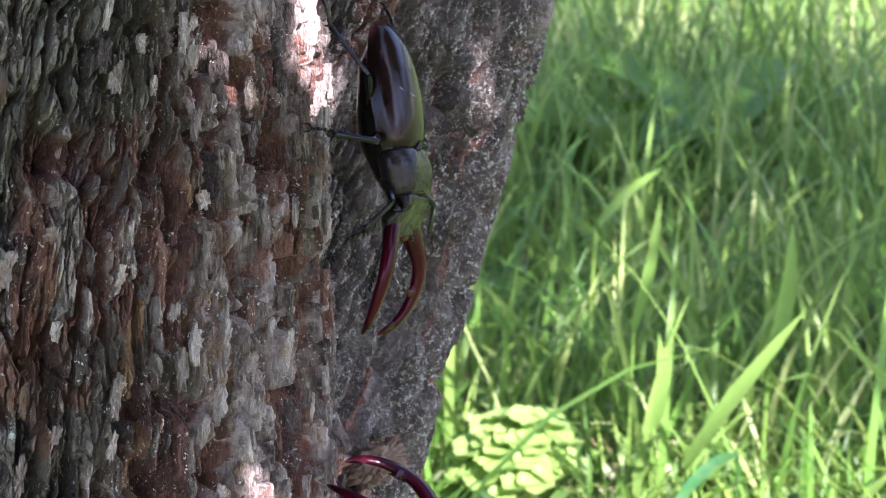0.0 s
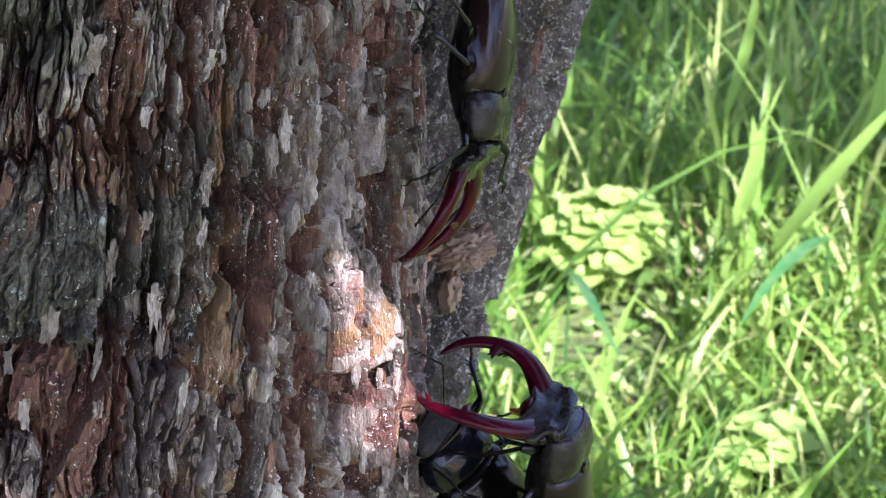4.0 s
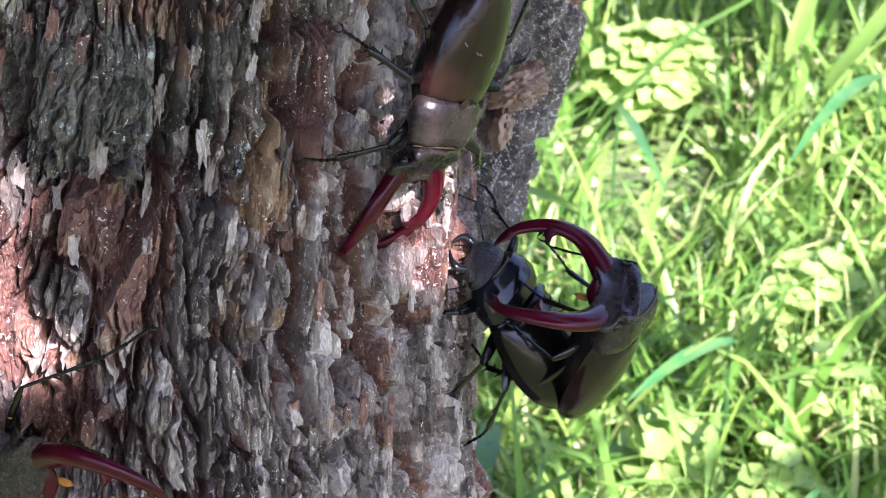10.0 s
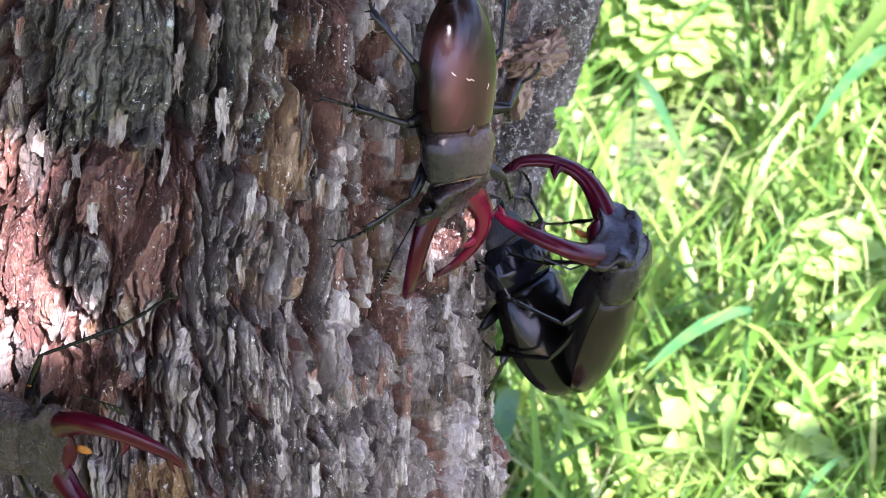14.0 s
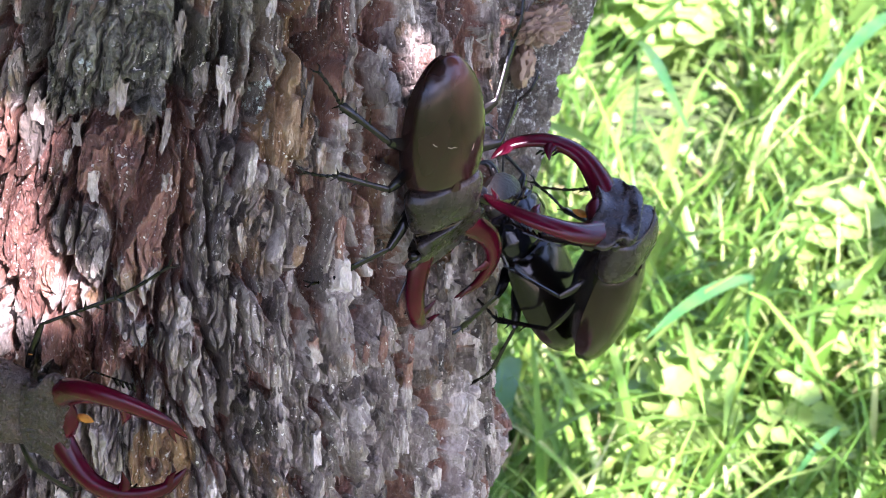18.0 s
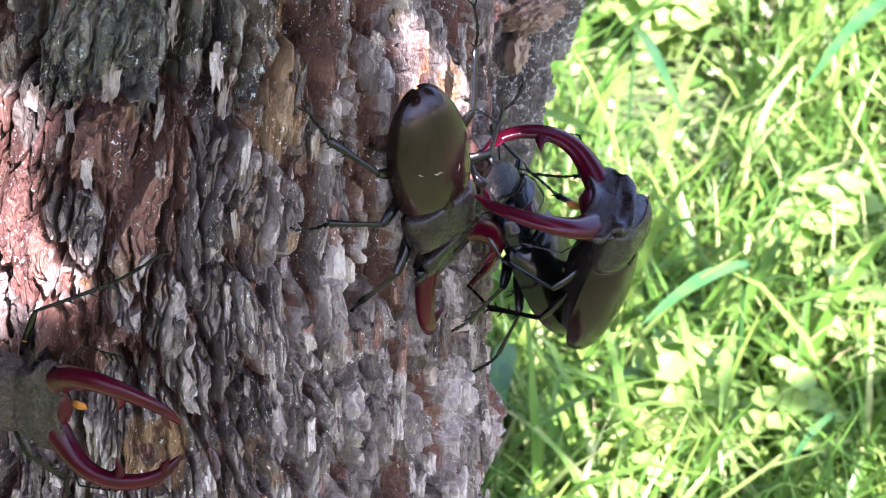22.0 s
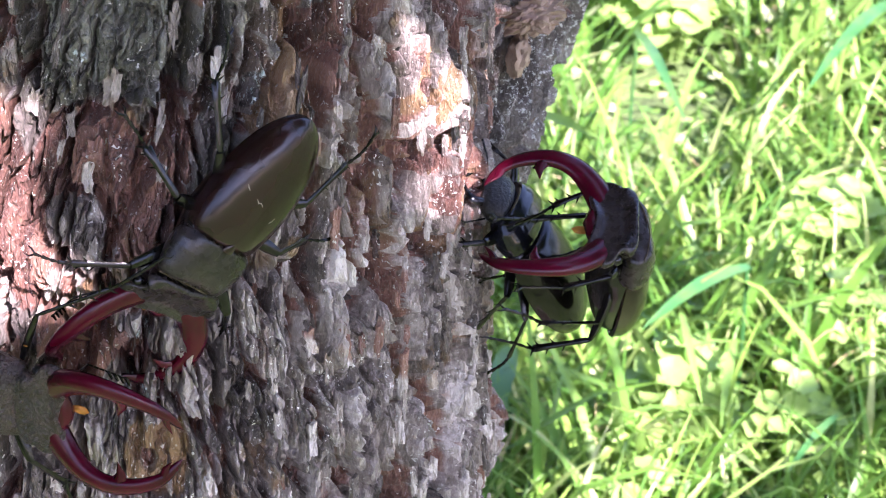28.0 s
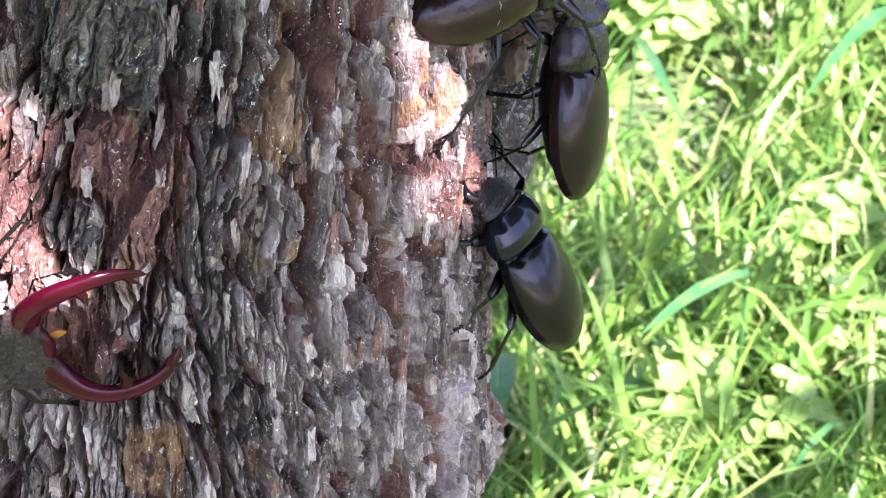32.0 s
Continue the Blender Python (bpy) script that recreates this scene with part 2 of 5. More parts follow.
def tube(bm, pts, radii, segs=8, flat=1.0):
    """A round or flattened tube through points, closed at both ends."""
    pts = [Vector(p) for p in pts]
    up, rings = Vector((0.03, 0.05, 1)), []
    for i, p in enumerate(pts):
        d = (pts[min(i + 1, len(pts) - 1)] - pts[max(i - 1, 0)]).normalized()
        a = d.cross(up)
        if a.length < 1e-4:
            a = d.cross(Vector((0, 1, 0.1)))
        a.normalize()
        b = a.cross(d)
        rings.append([bm.verts.new(p + float(radii[i]) * (math.cos(2 * math.pi * j / segs) * a + flat * math.sin(2 * math.pi * j / segs) * b)) for j in range(segs)])
    for r, s in zip(rings, rings[1:]):
        for j in range(segs):
            bm.faces.new((r[j], r[(j + 1) % segs], s[(j + 1) % segs], s[j]))
    bm.faces.new(rings[0][::-1])
    bm.faces.new(rings[-1])
    return bm


def spline(pts, n):
    """n points of a smooth curve through the given ones."""
    p = np.array(pts, float)
    t = np.linspace(0, len(p) - 1, n)
    i = np.clip(t.astype(int), 0, len(p) - 2)
    f = (t - i)[:, None]
    a, b, c, d = p[np.maximum(i - 1, 0)], p[i], p[i + 1], p[np.minimum(i + 2, len(p) - 1)]
    return 0.5 * (2 * b + (c - a) * f + (2 * a - 5 * b + 4 * c - d) * f ** 2 + (3 * b - a - 3 * c + d) * f ** 3)


# ------------------------------------------------------------------ noise over arrays
def rnd(i, j, seed):
    h = (i.astype(np.int64) * 374761393 + j.astype(np.int64) * 668265263 + seed * 1274126177) & 0xFFFFFFFF
    h = ((h ^ (h >> 13)) * 1274126177) & 0xFFFFFFFF
    h = ((h ^ (h >> 16)) * 2246822519) & 0xFFFFFFFF
    return ((h ^ (h >> 15)) & 0xFFFFFF) / 16777216.0


def vnoise(x, y, seed):
    """Smooth noise from -1 to 1."""
    i, j = np.floor(x), np.floor(y)
    f, g = x - i, y - j
    f, g = f * f * (3 - 2 * f), g * g * (3 - 2 * g)
    a, b, c, d = rnd(i, j, seed), rnd(i + 1, j, seed), rnd(i, j + 1, seed), rnd(i + 1, j + 1, seed)
    return 2 * (a + (b - a) * f + (c - a) * g + (a - b - c + d) * f * g) - 1


def cells(x, y, seed):
    """Cracked plates: distance to the crack, a random number for each plate, and the place within the plate."""
    i, j = np.floor(x), np.floor(y)
    f1, f2 = np.full(x.shape, 9.0), np.full(x.shape, 9.0)
    cid, ox, oy = np.zeros(x.shape), np.zeros(x.shape), np.zeros(x.shape)
    for di in (-1, 0, 1):
        for dj in (-1, 0, 1):
            a, b = i + di, j + dj
            dx, dy = a + rnd(a, b, seed) - x, b + rnd(a, b, seed + 7) - y
            d = np.sqrt(dx * dx + dy * dy)
            near = d < f1
            f2 = np.where(near, f1, np.minimum(f2, d))
            f1 = np.where(near, d, f1)
            cid = np.where(near, rnd(a, b, seed + 13), cid)
            ox, oy = np.where(near, -dx, ox), np.where(near, -dy, oy)
    return f2 - f1, cid, ox, oy


def smooth(x, a, b):
    t = np.clip((x - a) / (b - a), 0, 1)
    return t * t * (3 - 2 * t)


def blob(u, v, cu, cv, ru, rv):
    return np.exp(-((u - cu) / ru) ** 2 - ((v - cv) / rv) ** 2)


# ------------------------------------------------------------------ the tree
TRUNK = pose(-0.078, 0.375, 0.384, -15.0, 0, 0)
RADIUS = 0.090


def bark(u, v, seed, features):
    """Relief of the bark over arc length u and height v, with what each spot is made of."""
    mm = 0.001
    lean = 0.20 * smooth(v, -0.01, 0.07) * (1 - smooth(u, 0.02, 0.09))
    x = u - lean * (v - 0.01) + 3.2 * mm * vnoise(u / (24 * mm), v / (55 * mm), seed) + 1.5 * mm * vnoise(u / (8 * mm), v / (17 * mm), seed + 1)
    x = x + 0.65 * mm * vnoise(u / (2.2 * mm), v / (4.4 * mm), seed + 2) + 0.34 * mm * vnoise(u / (0.7 * mm), v / (1.4 * mm), seed + 6)
    y = v + 3 * mm * vnoise(u / (6 * mm), v / (20 * mm), seed + 3) + 1.2 * mm * vnoise(u / (1.5 * mm), v / (4 * mm), seed + 4)
    xw = x - 0.28 * np.maximum(x - 0.055, 0)                 # broader ridges round on the flank
    calm, crusty = zones(u, v, seed)
    # long ridges between deep furrows, plates on the ridges, scales on the plates
    e1, c1, ax, _ = cells(xw / (11 * mm), y / (60 * mm), seed + 30)
    e2, c2, px, _ = cells(xw / (4.2 * mm), y / (20 * mm), seed + 40)
    e3, c3, qx, _ = cells(xw / (1.7 * mm), y / (7.5 * mm), seed + 60)
    open_ = 0.55 + 0.45 * smooth(u, 0.02, 0.06)                 # cracks gape more on the flank
    f1 = (1 - smooth(e1 / open_, 0.13, 0.24)) * smooth(vnoise(u / (9 * mm), v / (24 * mm), seed + 71), -0.7, 0.0)
    f2 = (1 - smooth(e2 / open_, 0.15, 0.30)) * smooth(vnoise(u / (5 * mm), v / (13 * mm), seed + 73), -0.55, 0.05)
    f3 = (1 - smooth(e3, 0.05, 0.24)) * (1 - 0.8 * calm)
    n3, n4 = vnoise(x / (2.6 * mm), y / (9 * mm), seed + 12), vnoise(x / (1.1 * mm), y / (3.2 * mm), seed + 13)
    q = 3.0 * (0.5 * vnoise(x / (6 * mm), y / (24 * mm), seed + 11) + 0.36 * n3 + 0.2 * n4)
    lev = np.floor(q)
    flat = 1 - 0.55 * smooth(u, 0.02, 0.07)                     # the flank is worn flatter between its cracks
    h = 0.8 * mm * (lev + smooth(q - lev, 0.84, 1.0)) * (1 - 0.6 * crusty) * flat
    h += (1.6 * mm * (c1 - 0.5) + 1.5 * mm * ax * (c1 - 0.4)) * flat - 8.0 * mm * f1
    h += (1.5 * mm * (c2 - 0.5) + 1.5 * mm * px * (c2 - 0.5)) * (1 - 0.5 * calm) * flat - 6.5 * mm * f2 * (1 - 0.45 * crusty) * (1 - 0.4 * calm)
    h += ((0.75 * mm * (c3 - 0.5) + 0.7 * mm * qx * (c3 - 0.5)) * (1 - 0.85 * calm) * flat - 2.1 * mm * f3) * (1 - 0.4 * crusty)
    lump = np.abs(vnoise(u / (1.5 * mm), v / (1.7 * mm), seed + 82)) + 0.6 * np.abs(vnoise(u / (0.7 * mm), v / (0.8 * mm), seed + 83))
    h += crusty * 1.0 * mm * (lump - 0.5)
    h += (1 - 0.6 * calm) * 0.30 * mm * vnoise(x / (0.5 * mm), y / (1.5 * mm), seed + 80) + 2.0 * mm * vnoise(u / (30 * mm), v / (60 * mm), seed + 90)
    chip = np.clip(0.42 * c2 + 0.36 * c3 + 0.22 * rnd(lev, np.floor(c1 * 997), seed + 5), 0, 1)
    # furrows and cracks go redder and darker: inner bark, plus shade put into the colour
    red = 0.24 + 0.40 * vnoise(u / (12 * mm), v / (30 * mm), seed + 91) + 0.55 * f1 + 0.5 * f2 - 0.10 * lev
    wood = np.zeros_like(u)
    moss = 0.6 * crusty + 0.35 * smooth(vnoise(u / (13 * mm), v / (22 * mm), seed + 92), 0.3, 0.8)
    return features(u, v, h, c2, red, wood, moss) + (chip, np.mod(c2 + 0.37 * lev, 1.0))


def zones(u, v, seed):
    """Where the bark is calm (smooth inner layers bared) and where it is crusted over."""
    n = 0.25 * vnoise(u / 0.004, v / 0.009, 5)
    if seed != 3:
        return np.zeros_like(u), np.zeros_like(u)
    calm = np.zeros_like(u)
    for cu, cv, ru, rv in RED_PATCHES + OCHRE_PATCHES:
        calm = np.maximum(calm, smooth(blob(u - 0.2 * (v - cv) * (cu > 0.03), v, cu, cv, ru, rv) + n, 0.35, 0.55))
    crusty = smooth(blob(u, v, 0.013, 0.074, 0.020, 0.019) + n, 0.38, 0.5)
    crusty = np.maximum(crusty, 0.8 * smooth(blob(u - 0.25 * (v - 0.07), v, 0.040, 0.070, 0.011, 0.024) + n, 0.4, 0.6))
    return calm * (1 - crusty), crusty


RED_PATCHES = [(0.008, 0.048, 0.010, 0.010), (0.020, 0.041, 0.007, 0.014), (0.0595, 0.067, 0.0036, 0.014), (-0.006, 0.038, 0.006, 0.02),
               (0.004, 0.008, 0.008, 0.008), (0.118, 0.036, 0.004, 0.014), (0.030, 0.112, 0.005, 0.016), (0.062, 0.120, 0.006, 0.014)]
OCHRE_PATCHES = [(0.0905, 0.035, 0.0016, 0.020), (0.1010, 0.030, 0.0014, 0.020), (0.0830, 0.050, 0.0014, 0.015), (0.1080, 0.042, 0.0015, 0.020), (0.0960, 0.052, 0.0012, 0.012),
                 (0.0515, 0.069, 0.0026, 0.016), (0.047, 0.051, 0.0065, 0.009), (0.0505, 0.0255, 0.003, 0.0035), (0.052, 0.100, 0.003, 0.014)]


def lens_of(u, v, a, b, half, rag=0.0):
    """One for spots within half a width of the line from a to b, tapering at both ends."""
    f = np.clip((v - a[1]) / (b[1] - a[1]), 0, 1)
    mid = a[0] + (b[0] - a[0]) * f
    ends = smooth((v - a[1]) / (b[1] - a[1]), -0.05, 0.2) * (1 - smooth((v - a[1]) / (b[1] - a[1]), 0.8, 1.05))
    return (1 - smooth(np.abs(u + rag - mid), 0.55 * half, 1.1 * half)) * ends


def trunk_features(u, v, h, plate, red, wood, moss):
    """The marks of the main trunk: stripped red patches, the sunlit slats, the bared wood, hollows."""
    mm = 0.001
    n = vnoise(u / 0.004, v / 0.012, 5)
    rag = 0.7 * mm * vnoise(u / 0.002, v / 0.005, 15) + 0.3 * mm * vnoise(u / 0.0008, v / 0.0015, 16)
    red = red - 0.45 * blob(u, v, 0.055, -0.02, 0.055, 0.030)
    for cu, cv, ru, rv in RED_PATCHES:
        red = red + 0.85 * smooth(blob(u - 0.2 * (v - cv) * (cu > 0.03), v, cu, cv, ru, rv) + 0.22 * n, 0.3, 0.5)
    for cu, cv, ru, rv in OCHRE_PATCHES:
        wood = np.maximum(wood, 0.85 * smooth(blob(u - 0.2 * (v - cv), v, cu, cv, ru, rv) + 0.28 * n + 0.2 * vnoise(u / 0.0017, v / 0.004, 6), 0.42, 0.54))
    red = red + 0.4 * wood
    bare = smooth(np.exp(-((u - 0.0195 - 0.1 * (v + 0.0165)) / 0.0064) ** 6 - ((v + 0.0165) / 0.0082) ** 6) + 0.34 * n + 0.24 * vnoise(u / 0.0016, v / 0.0035, 6), 0.40, 0.50)
    bare = bare * (1 - smooth(blob(u + 0.0004 * n, v, 0.0222, -0.0215, 0.0007, 0.005), 0.3, 0.7))
    wood = np.maximum(wood, bare)
    h = h * (1 - 0.75 * bare) - 1.6 * mm * bare - 1.6 * mm * bare * smooth(vnoise(u / 0.0022, v / 0.005, 9), 0.15, 0.5)
    pit = smooth(blob(u + 0.0005 * n, v, 0.0178, -0.0172, 0.0022, 0.0026), 0.3, 0.7)
    h = h - 2.8 * mm * pit + 1.2 * mm * smooth(blob(u, v, 0.0180, -0.0165, 0.0007, 0.0018), 0.3, 0.8)
    wood, red = wood * (1 - pit), red + pit
    # raised slats and the deep gaps between them
    for a, b, half, k in (((0.0985, 0.014), (0.0985, 0.060), 0.0036, 3.6), ((0.0860, 0.022), (0.0870, 0.072), 0.0040, 2.4), ((0.1090, 0.020), (0.1110, 0.066), 0.0026, 2.2),
                          ((0.0720, 0.024), (0.0740, 0.062), 0.0034, 1.4), ((0.0570, -0.0145), (0.0615, 0.012), 0.0017, 2.6), ((0.0660, 0.050), (0.0650, 0.070), 0.0022, 1.5)):
        h = h + k * mm * lens_of(u, v, a, b, half, rag)
    for a, b, half, k in (((0.0922, 0.022), (0.0926, 0.066), 0.0016, 6.5), ((0.0782, 0.022), (0.0796, 0.050), 0.0013, 5.0), ((0.1045, 0.012), (0.1040, 0.060), 0.0013, 5.0),
                          ((0.1135, 0.006), (0.1140, 0.058), 0.0016, 5.0), ((0.0260, 0.052), (0.0330, 0.110), 0.0034, 6.0), ((0.0385, 0.046), (0.0435, 0.074), 0.0019, 5.5),
                          ((0.0560, 0.050), (0.0580, 0.080), 0.0010, 4.0), ((0.0640, 0.032), (0.0625, 0.062), 0.0010, 4.5), ((0.0535, -0.0100), (0.0565, 0.007), 0.0011, 4.5),
                          ((0.0300, -0.020), (0.0330, 0.006), 0.0009, 4.0), ((0.0270, 0.020), (0.0265, 0.052), 0.0010, 4.0), ((0.0125, 0.028), (0.0130, 0.056), 0.0008, 3.0),
                          ((0.0050, 0.030), (0.0060, 0.056), 0.0008, 3.0), ((0.0010, 0.048), (-0.001, 0.086), 0.0012, 4.5), ((0.0880, -0.010), (0.0890, 0.012), 0.0010, 4.0)):
        h = h - k * mm * lens_of(u, v, a, b, half, rag)
    # crusted plate with a broken lower edge, standing proud over a stripped patch
    edge = v - 0.0575 - 0.0022 * vnoise(u / 0.004, v * 0, 8) - 0.0012 * vnoise(u / 0.0014, v / 0.002, 9)
    lift = smooth(edge, 0.0, 0.0009) * (1 - smooth(v, 0.078, 0.090)) * smooth(u + rag, 0.0015, 0.0035) * (1 - smooth(u + rag, 0.021, 0.027))
    h = h + 3.4 * mm * lift - 1.3 * mm * smooth(blob(u, v, 0.011, 0.053, 0.009, 0.005), 0.2, 0.7)
    red, wood, moss = red * (1 - 0.9 * lift), wood * (1 - lift), np.maximum(moss, 0.9 * lift)
    # swellings on the flank and the knot below the splinter
    h = h + 5 * mm * blob(u, v, 0.142, 0.062, 0.008, 0.008) + 6.5 * mm * blob(u, v, 0.143, -0.046, 0.014, 0.009)
    ring = np.hypot((u - 0.064) / 0.009, (v + 0.019) / 0.006)
    h = h + 2.6 * mm * np.exp(-ring ** 2) + 0.8 * mm * np.sin(9 * ring + 1.5 * n) * np.exp(-ring ** 2)
    moss = np.clip(moss + 0.7 * smooth(vnoise(u / 0.02, v / 0.03, 33), 0.0, 0.7) * smooth(v, 0.06, 0.11) * (1 - smooth(u, 0.05, 0.1)), 0, 1)
    return h, np.clip(red, 0, 1), wood, moss


def lichen_of(u, v):
    """Spots of pale lichen."""
    out = np.zeros_like(u)
    for cu, cv, r in ((0.0832, -0.0036, 0.0020), (0.0425, 0.0580, 0.0026), (0.0445, 0.0610, 0.0020), (0.0178, 0.0103, 0.0018), (0.0140, -0.0020, 0.0016), (0.0175, -0.0025, 0.0014),
                      (0.0090, 0.0680, 0.0016), (0.0555, 0.0660, 0.0012), (0.0760, 0.1010, 0.0020), (0.0350, 0.1050, 0.0022), (0.0640, 0.0950, 0.0024), (0.0900, 0.1250, 0.0020), (0.0260, 0.0820, 0.0018)):
        out = np.maximum(out, blob(u, v, cu, cv, r, r))
    return out


def stem_features(u, v, h, plate, red, wood, moss):
    red = np.clip(red - 0.5 + 1.0 * smooth(blob(u, v, 0.02, 0.20, 0.012, 0.03) + 0.1, 0.5, 0.8), 0, 1)
    furrow = 1 - smooth(np.abs(vnoise((u + 0.35 * v) / 0.0052, v / 0.022, 55)), 0.05, 0.34)
    return h * 0.55 - 0.0034 * furrow, red, wood, moss * 0.3


def log(name, radius, z, theta, seed, features, parent, label, flare, material):
    """A round stem with bark relief; z and theta are uneven rows of rings and columns."""
    tt, zz = np.meshgrid(theta, z)
    u, v = tt * radius, zz
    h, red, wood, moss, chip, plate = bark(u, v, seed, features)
    r = radius + h + flare(zz)
    co = np.stack([r * np.sin(tt), -r * np.cos(tt), zz], -1).reshape(-1, 3)
    nz, nt = tt.shape
    i = np.arange(nz * nt).reshape(nz, nt)
    a, b = i[:-1, :], i[1:, :]
    f = np.stack([a, np.roll(a, -1, 1), np.roll(b, -1, 1), b], -1).reshape(-1, 4)
    ob = sheet(name, co, f, material, parent, False)
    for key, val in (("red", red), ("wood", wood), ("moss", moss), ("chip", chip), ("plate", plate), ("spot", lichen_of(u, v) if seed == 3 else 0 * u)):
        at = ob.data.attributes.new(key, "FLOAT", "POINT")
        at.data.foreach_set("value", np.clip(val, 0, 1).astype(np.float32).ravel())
    return tagged(ob, label)


def rows_of(*spans):
    out = [np.linspace(a, b, n, endpoint=False) for a, b, n in spans]
    return np.concatenate(out)


tree = new("tree")
tree.matrix_world = TRUNK
tagged(tree, "old tree with flaky grey and red-brown bark, leaning in a meadow", "tree")
D = math.pi / 180
trunk = log("trunk", RADIUS, rows_of((-0.50, -0.068, 60), (-0.068, 0.10, 860), (0.10, 0.185, 270), (0.185, 0.6, 80), (0.6, 1.6, 40)),
            rows_of((-150 * D, -12 * D, 70), (-11 * D, 95 * D, 800), (96 * D, 210 * D, 60)), 3, trunk_features, tree,
            "main trunk with cracked grey plates and stripped red patches", lambda z: 0.09 * smooth(-z, 0.18, 0.5) ** 2, BARK)
side_stem = log("side_stem", 0.070, rows_of((-0.35, -0.05, 40), (-0.05, 0.30, 470), (0.30, 1.5, 60)),
                rows_of((-140 * D, 0, 60), (0, 130 * D, 300), (130 * D, 220 * D, 50)), 17, stem_features, tree,
                "second stem with dark lichen-flecked bark", lambda z: 0 * z, LICHEN_BARK)
side_stem.matrix_local = pose(0.027, 0.055, 0.0, -3, 17.3, 0)


# ------------------------------------------------------------------ unseen leaves added to shade the clearing
def leaves(name, rng, centre, material, parent, label, length=0.075, gaps=()):
    """Many pointed, folded leaves in one mesh; none reaches into the gaps, each a spot and a width along the sun's way."""
    n = len(centre)
    a = rng.uniform(0, 2 * math.pi, n)
    d = np.stack([np.cos(a), np.sin(a), rng.uniform(-0.7, 0.2, n)], -1)
    d /= np.linalg.norm(d, axis=1)[:, None]
    side = np.cross(d, np.stack([rng.normal(0, 0.35, n), rng.normal(0, 0.35, n), np.ones(n)], -1))
    side /= np.linalg.norm(side, axis=1)[:, None]
    up = np.cross(side, d)
    L = (length * rng.uniform(0.7, 1.25, n))[:, None]
    free = np.ones(n, bool)
    for spot_, wide in gaps:
        for f in (0.0, 0.25, 0.5, 0.75, 1.0):
            rel = centre + d * L * f - np.array(spot_)
            rel = rel - (rel @ sd)[:, None] * sd
            free &= np.linalg.norm(rel, axis=1) > wide + (0.15 if length < 0.1 else 0.27) * L[:, 0]
    centre, d, side, up, L = (a[free] for a in (centre, d, side, up, L))
    n = len(centre)
    rows, S = [], ((0.0, 0.05), (0.25, 0.2), (0.5, 0.24), (0.75, 0.15), (1.0, 0.01))
    for f, w in S:
        mid = centre + d * L * f - up * L * 0.12 * f * f
        rows += [mid - side * L * w + up * L * w * 0.3, mid, mid + side * L * w + up * L * w * 0.3]
    co = np.stack(rows, 1).reshape(-1, 3)
    i = np.arange(n * 15).reshape(n, 5, 3)
    f = np.concatenate([np.stack([i[:, :-1, k], i[:, :-1, k + 1], i[:, 1:, k + 1], i[:, 1:, k]], -1).reshape(-1, 4) for k in (0, 1)])
    return tagged(sheet(name, co, f, material, parent), label)


# loose plates that stand off the bark
def plate_mesh(seed):
    """A ragged, slightly hollow slab of bark, 1 wide and 1 long, to be scaled."""
    r = random.Random(seed)
    bm = bmesh.new()
    n = 19
    out, top = [], []
    for k in range(n):
        a = 2 * math.pi * k / n
        q = r.uniform(0.55, 1.12)
        x, y = 0.5 * q * math.copysign(abs(math.cos(a)) ** 0.7, math.cos(a)), 0.5 * q * math.copysign(abs(math.sin(a)) ** 0.8, math.sin(a))
        out.append(bm.verts.new((x, y, -0.5)))
        top.append(bm.verts.new((x * 0.96, y * 0.97, 0.4 + r.uniform(-0.45, 0.35))))
    mid = bm.verts.new((0.05, 0.0, 0.25))
    for k in range(n):
        j = (k + 1) % n
        bm.faces.new((out[k], out[j], top[j], top[k]))
        bm.faces.new((top[k], top[j], mid))
    me = bpy.data.meshes.new("bark_plate")
    bm.normal_update()
    bm.to_mesh(me)
    bm.free()
    me.materials.append(PLATE_BARK)
    return me


rng = np.random.default_rng(21)
kinds = [plate_mesh(50 + k) for k in range(12)]
pu, pv = rng.uniform(-0.02, 0.135, 290), rng.uniform(-0.072, 0.165, 290)
ph = bark(pu, pv, 3, trunk_features)[0]
for k in range(len(pu)):
    if abs(pu[k] - 0.0195) < 0.013 and abs(pv[k] + 0.0165) < 0.022:
        continue
    th, rad = pu[k] / RADIUS, RADIUS + max(ph[k], -0.001) + 0.0006
    wide, long_ = rng.uniform(0.0014, 0.0036), rng.uniform(0.004, 0.011)
    fibre = 11 * float(smooth(pv[k], -0.01, 0.07)) * (1 - float(smooth(pu[k], 0.02, 0.09)))
    ob = new("bark_plate", kinds[k % 12])
    ob.parent = trunk
    face = Matrix((( math.cos(th), 0, math.sin(th)), (math.sin(th), 0, -math.cos(th)), (0, 1, 0))).to_4x4()
    ob.matrix_local = Matrix.Translation((rad * math.sin(th), -rad * math.cos(th), pv[k])) @ face @ pose(0, 0, 0, rng.uniform(-5, 5), rng.uniform(-14, 14), -fibre + rng.uniform(-7, 7)) @ Matrix.Diagonal((wide, long_, rng.uniform(0.0007, 0.0014), 1))

AIM = Vector((-0.045, 0.34, 0.45))                # the spot on the trunk that the added leaf spray shades
to_tree = TRUNK.inverted()
inv = np.array(to_tree)
rng = np.random.default_rng(5)
sd = np.array(SUN_DIR)
e1 = np.cross(sd, (0, 0, 1.0))
e1 /= np.linalg.norm(e1)
e2v = np.cross(e1, sd)


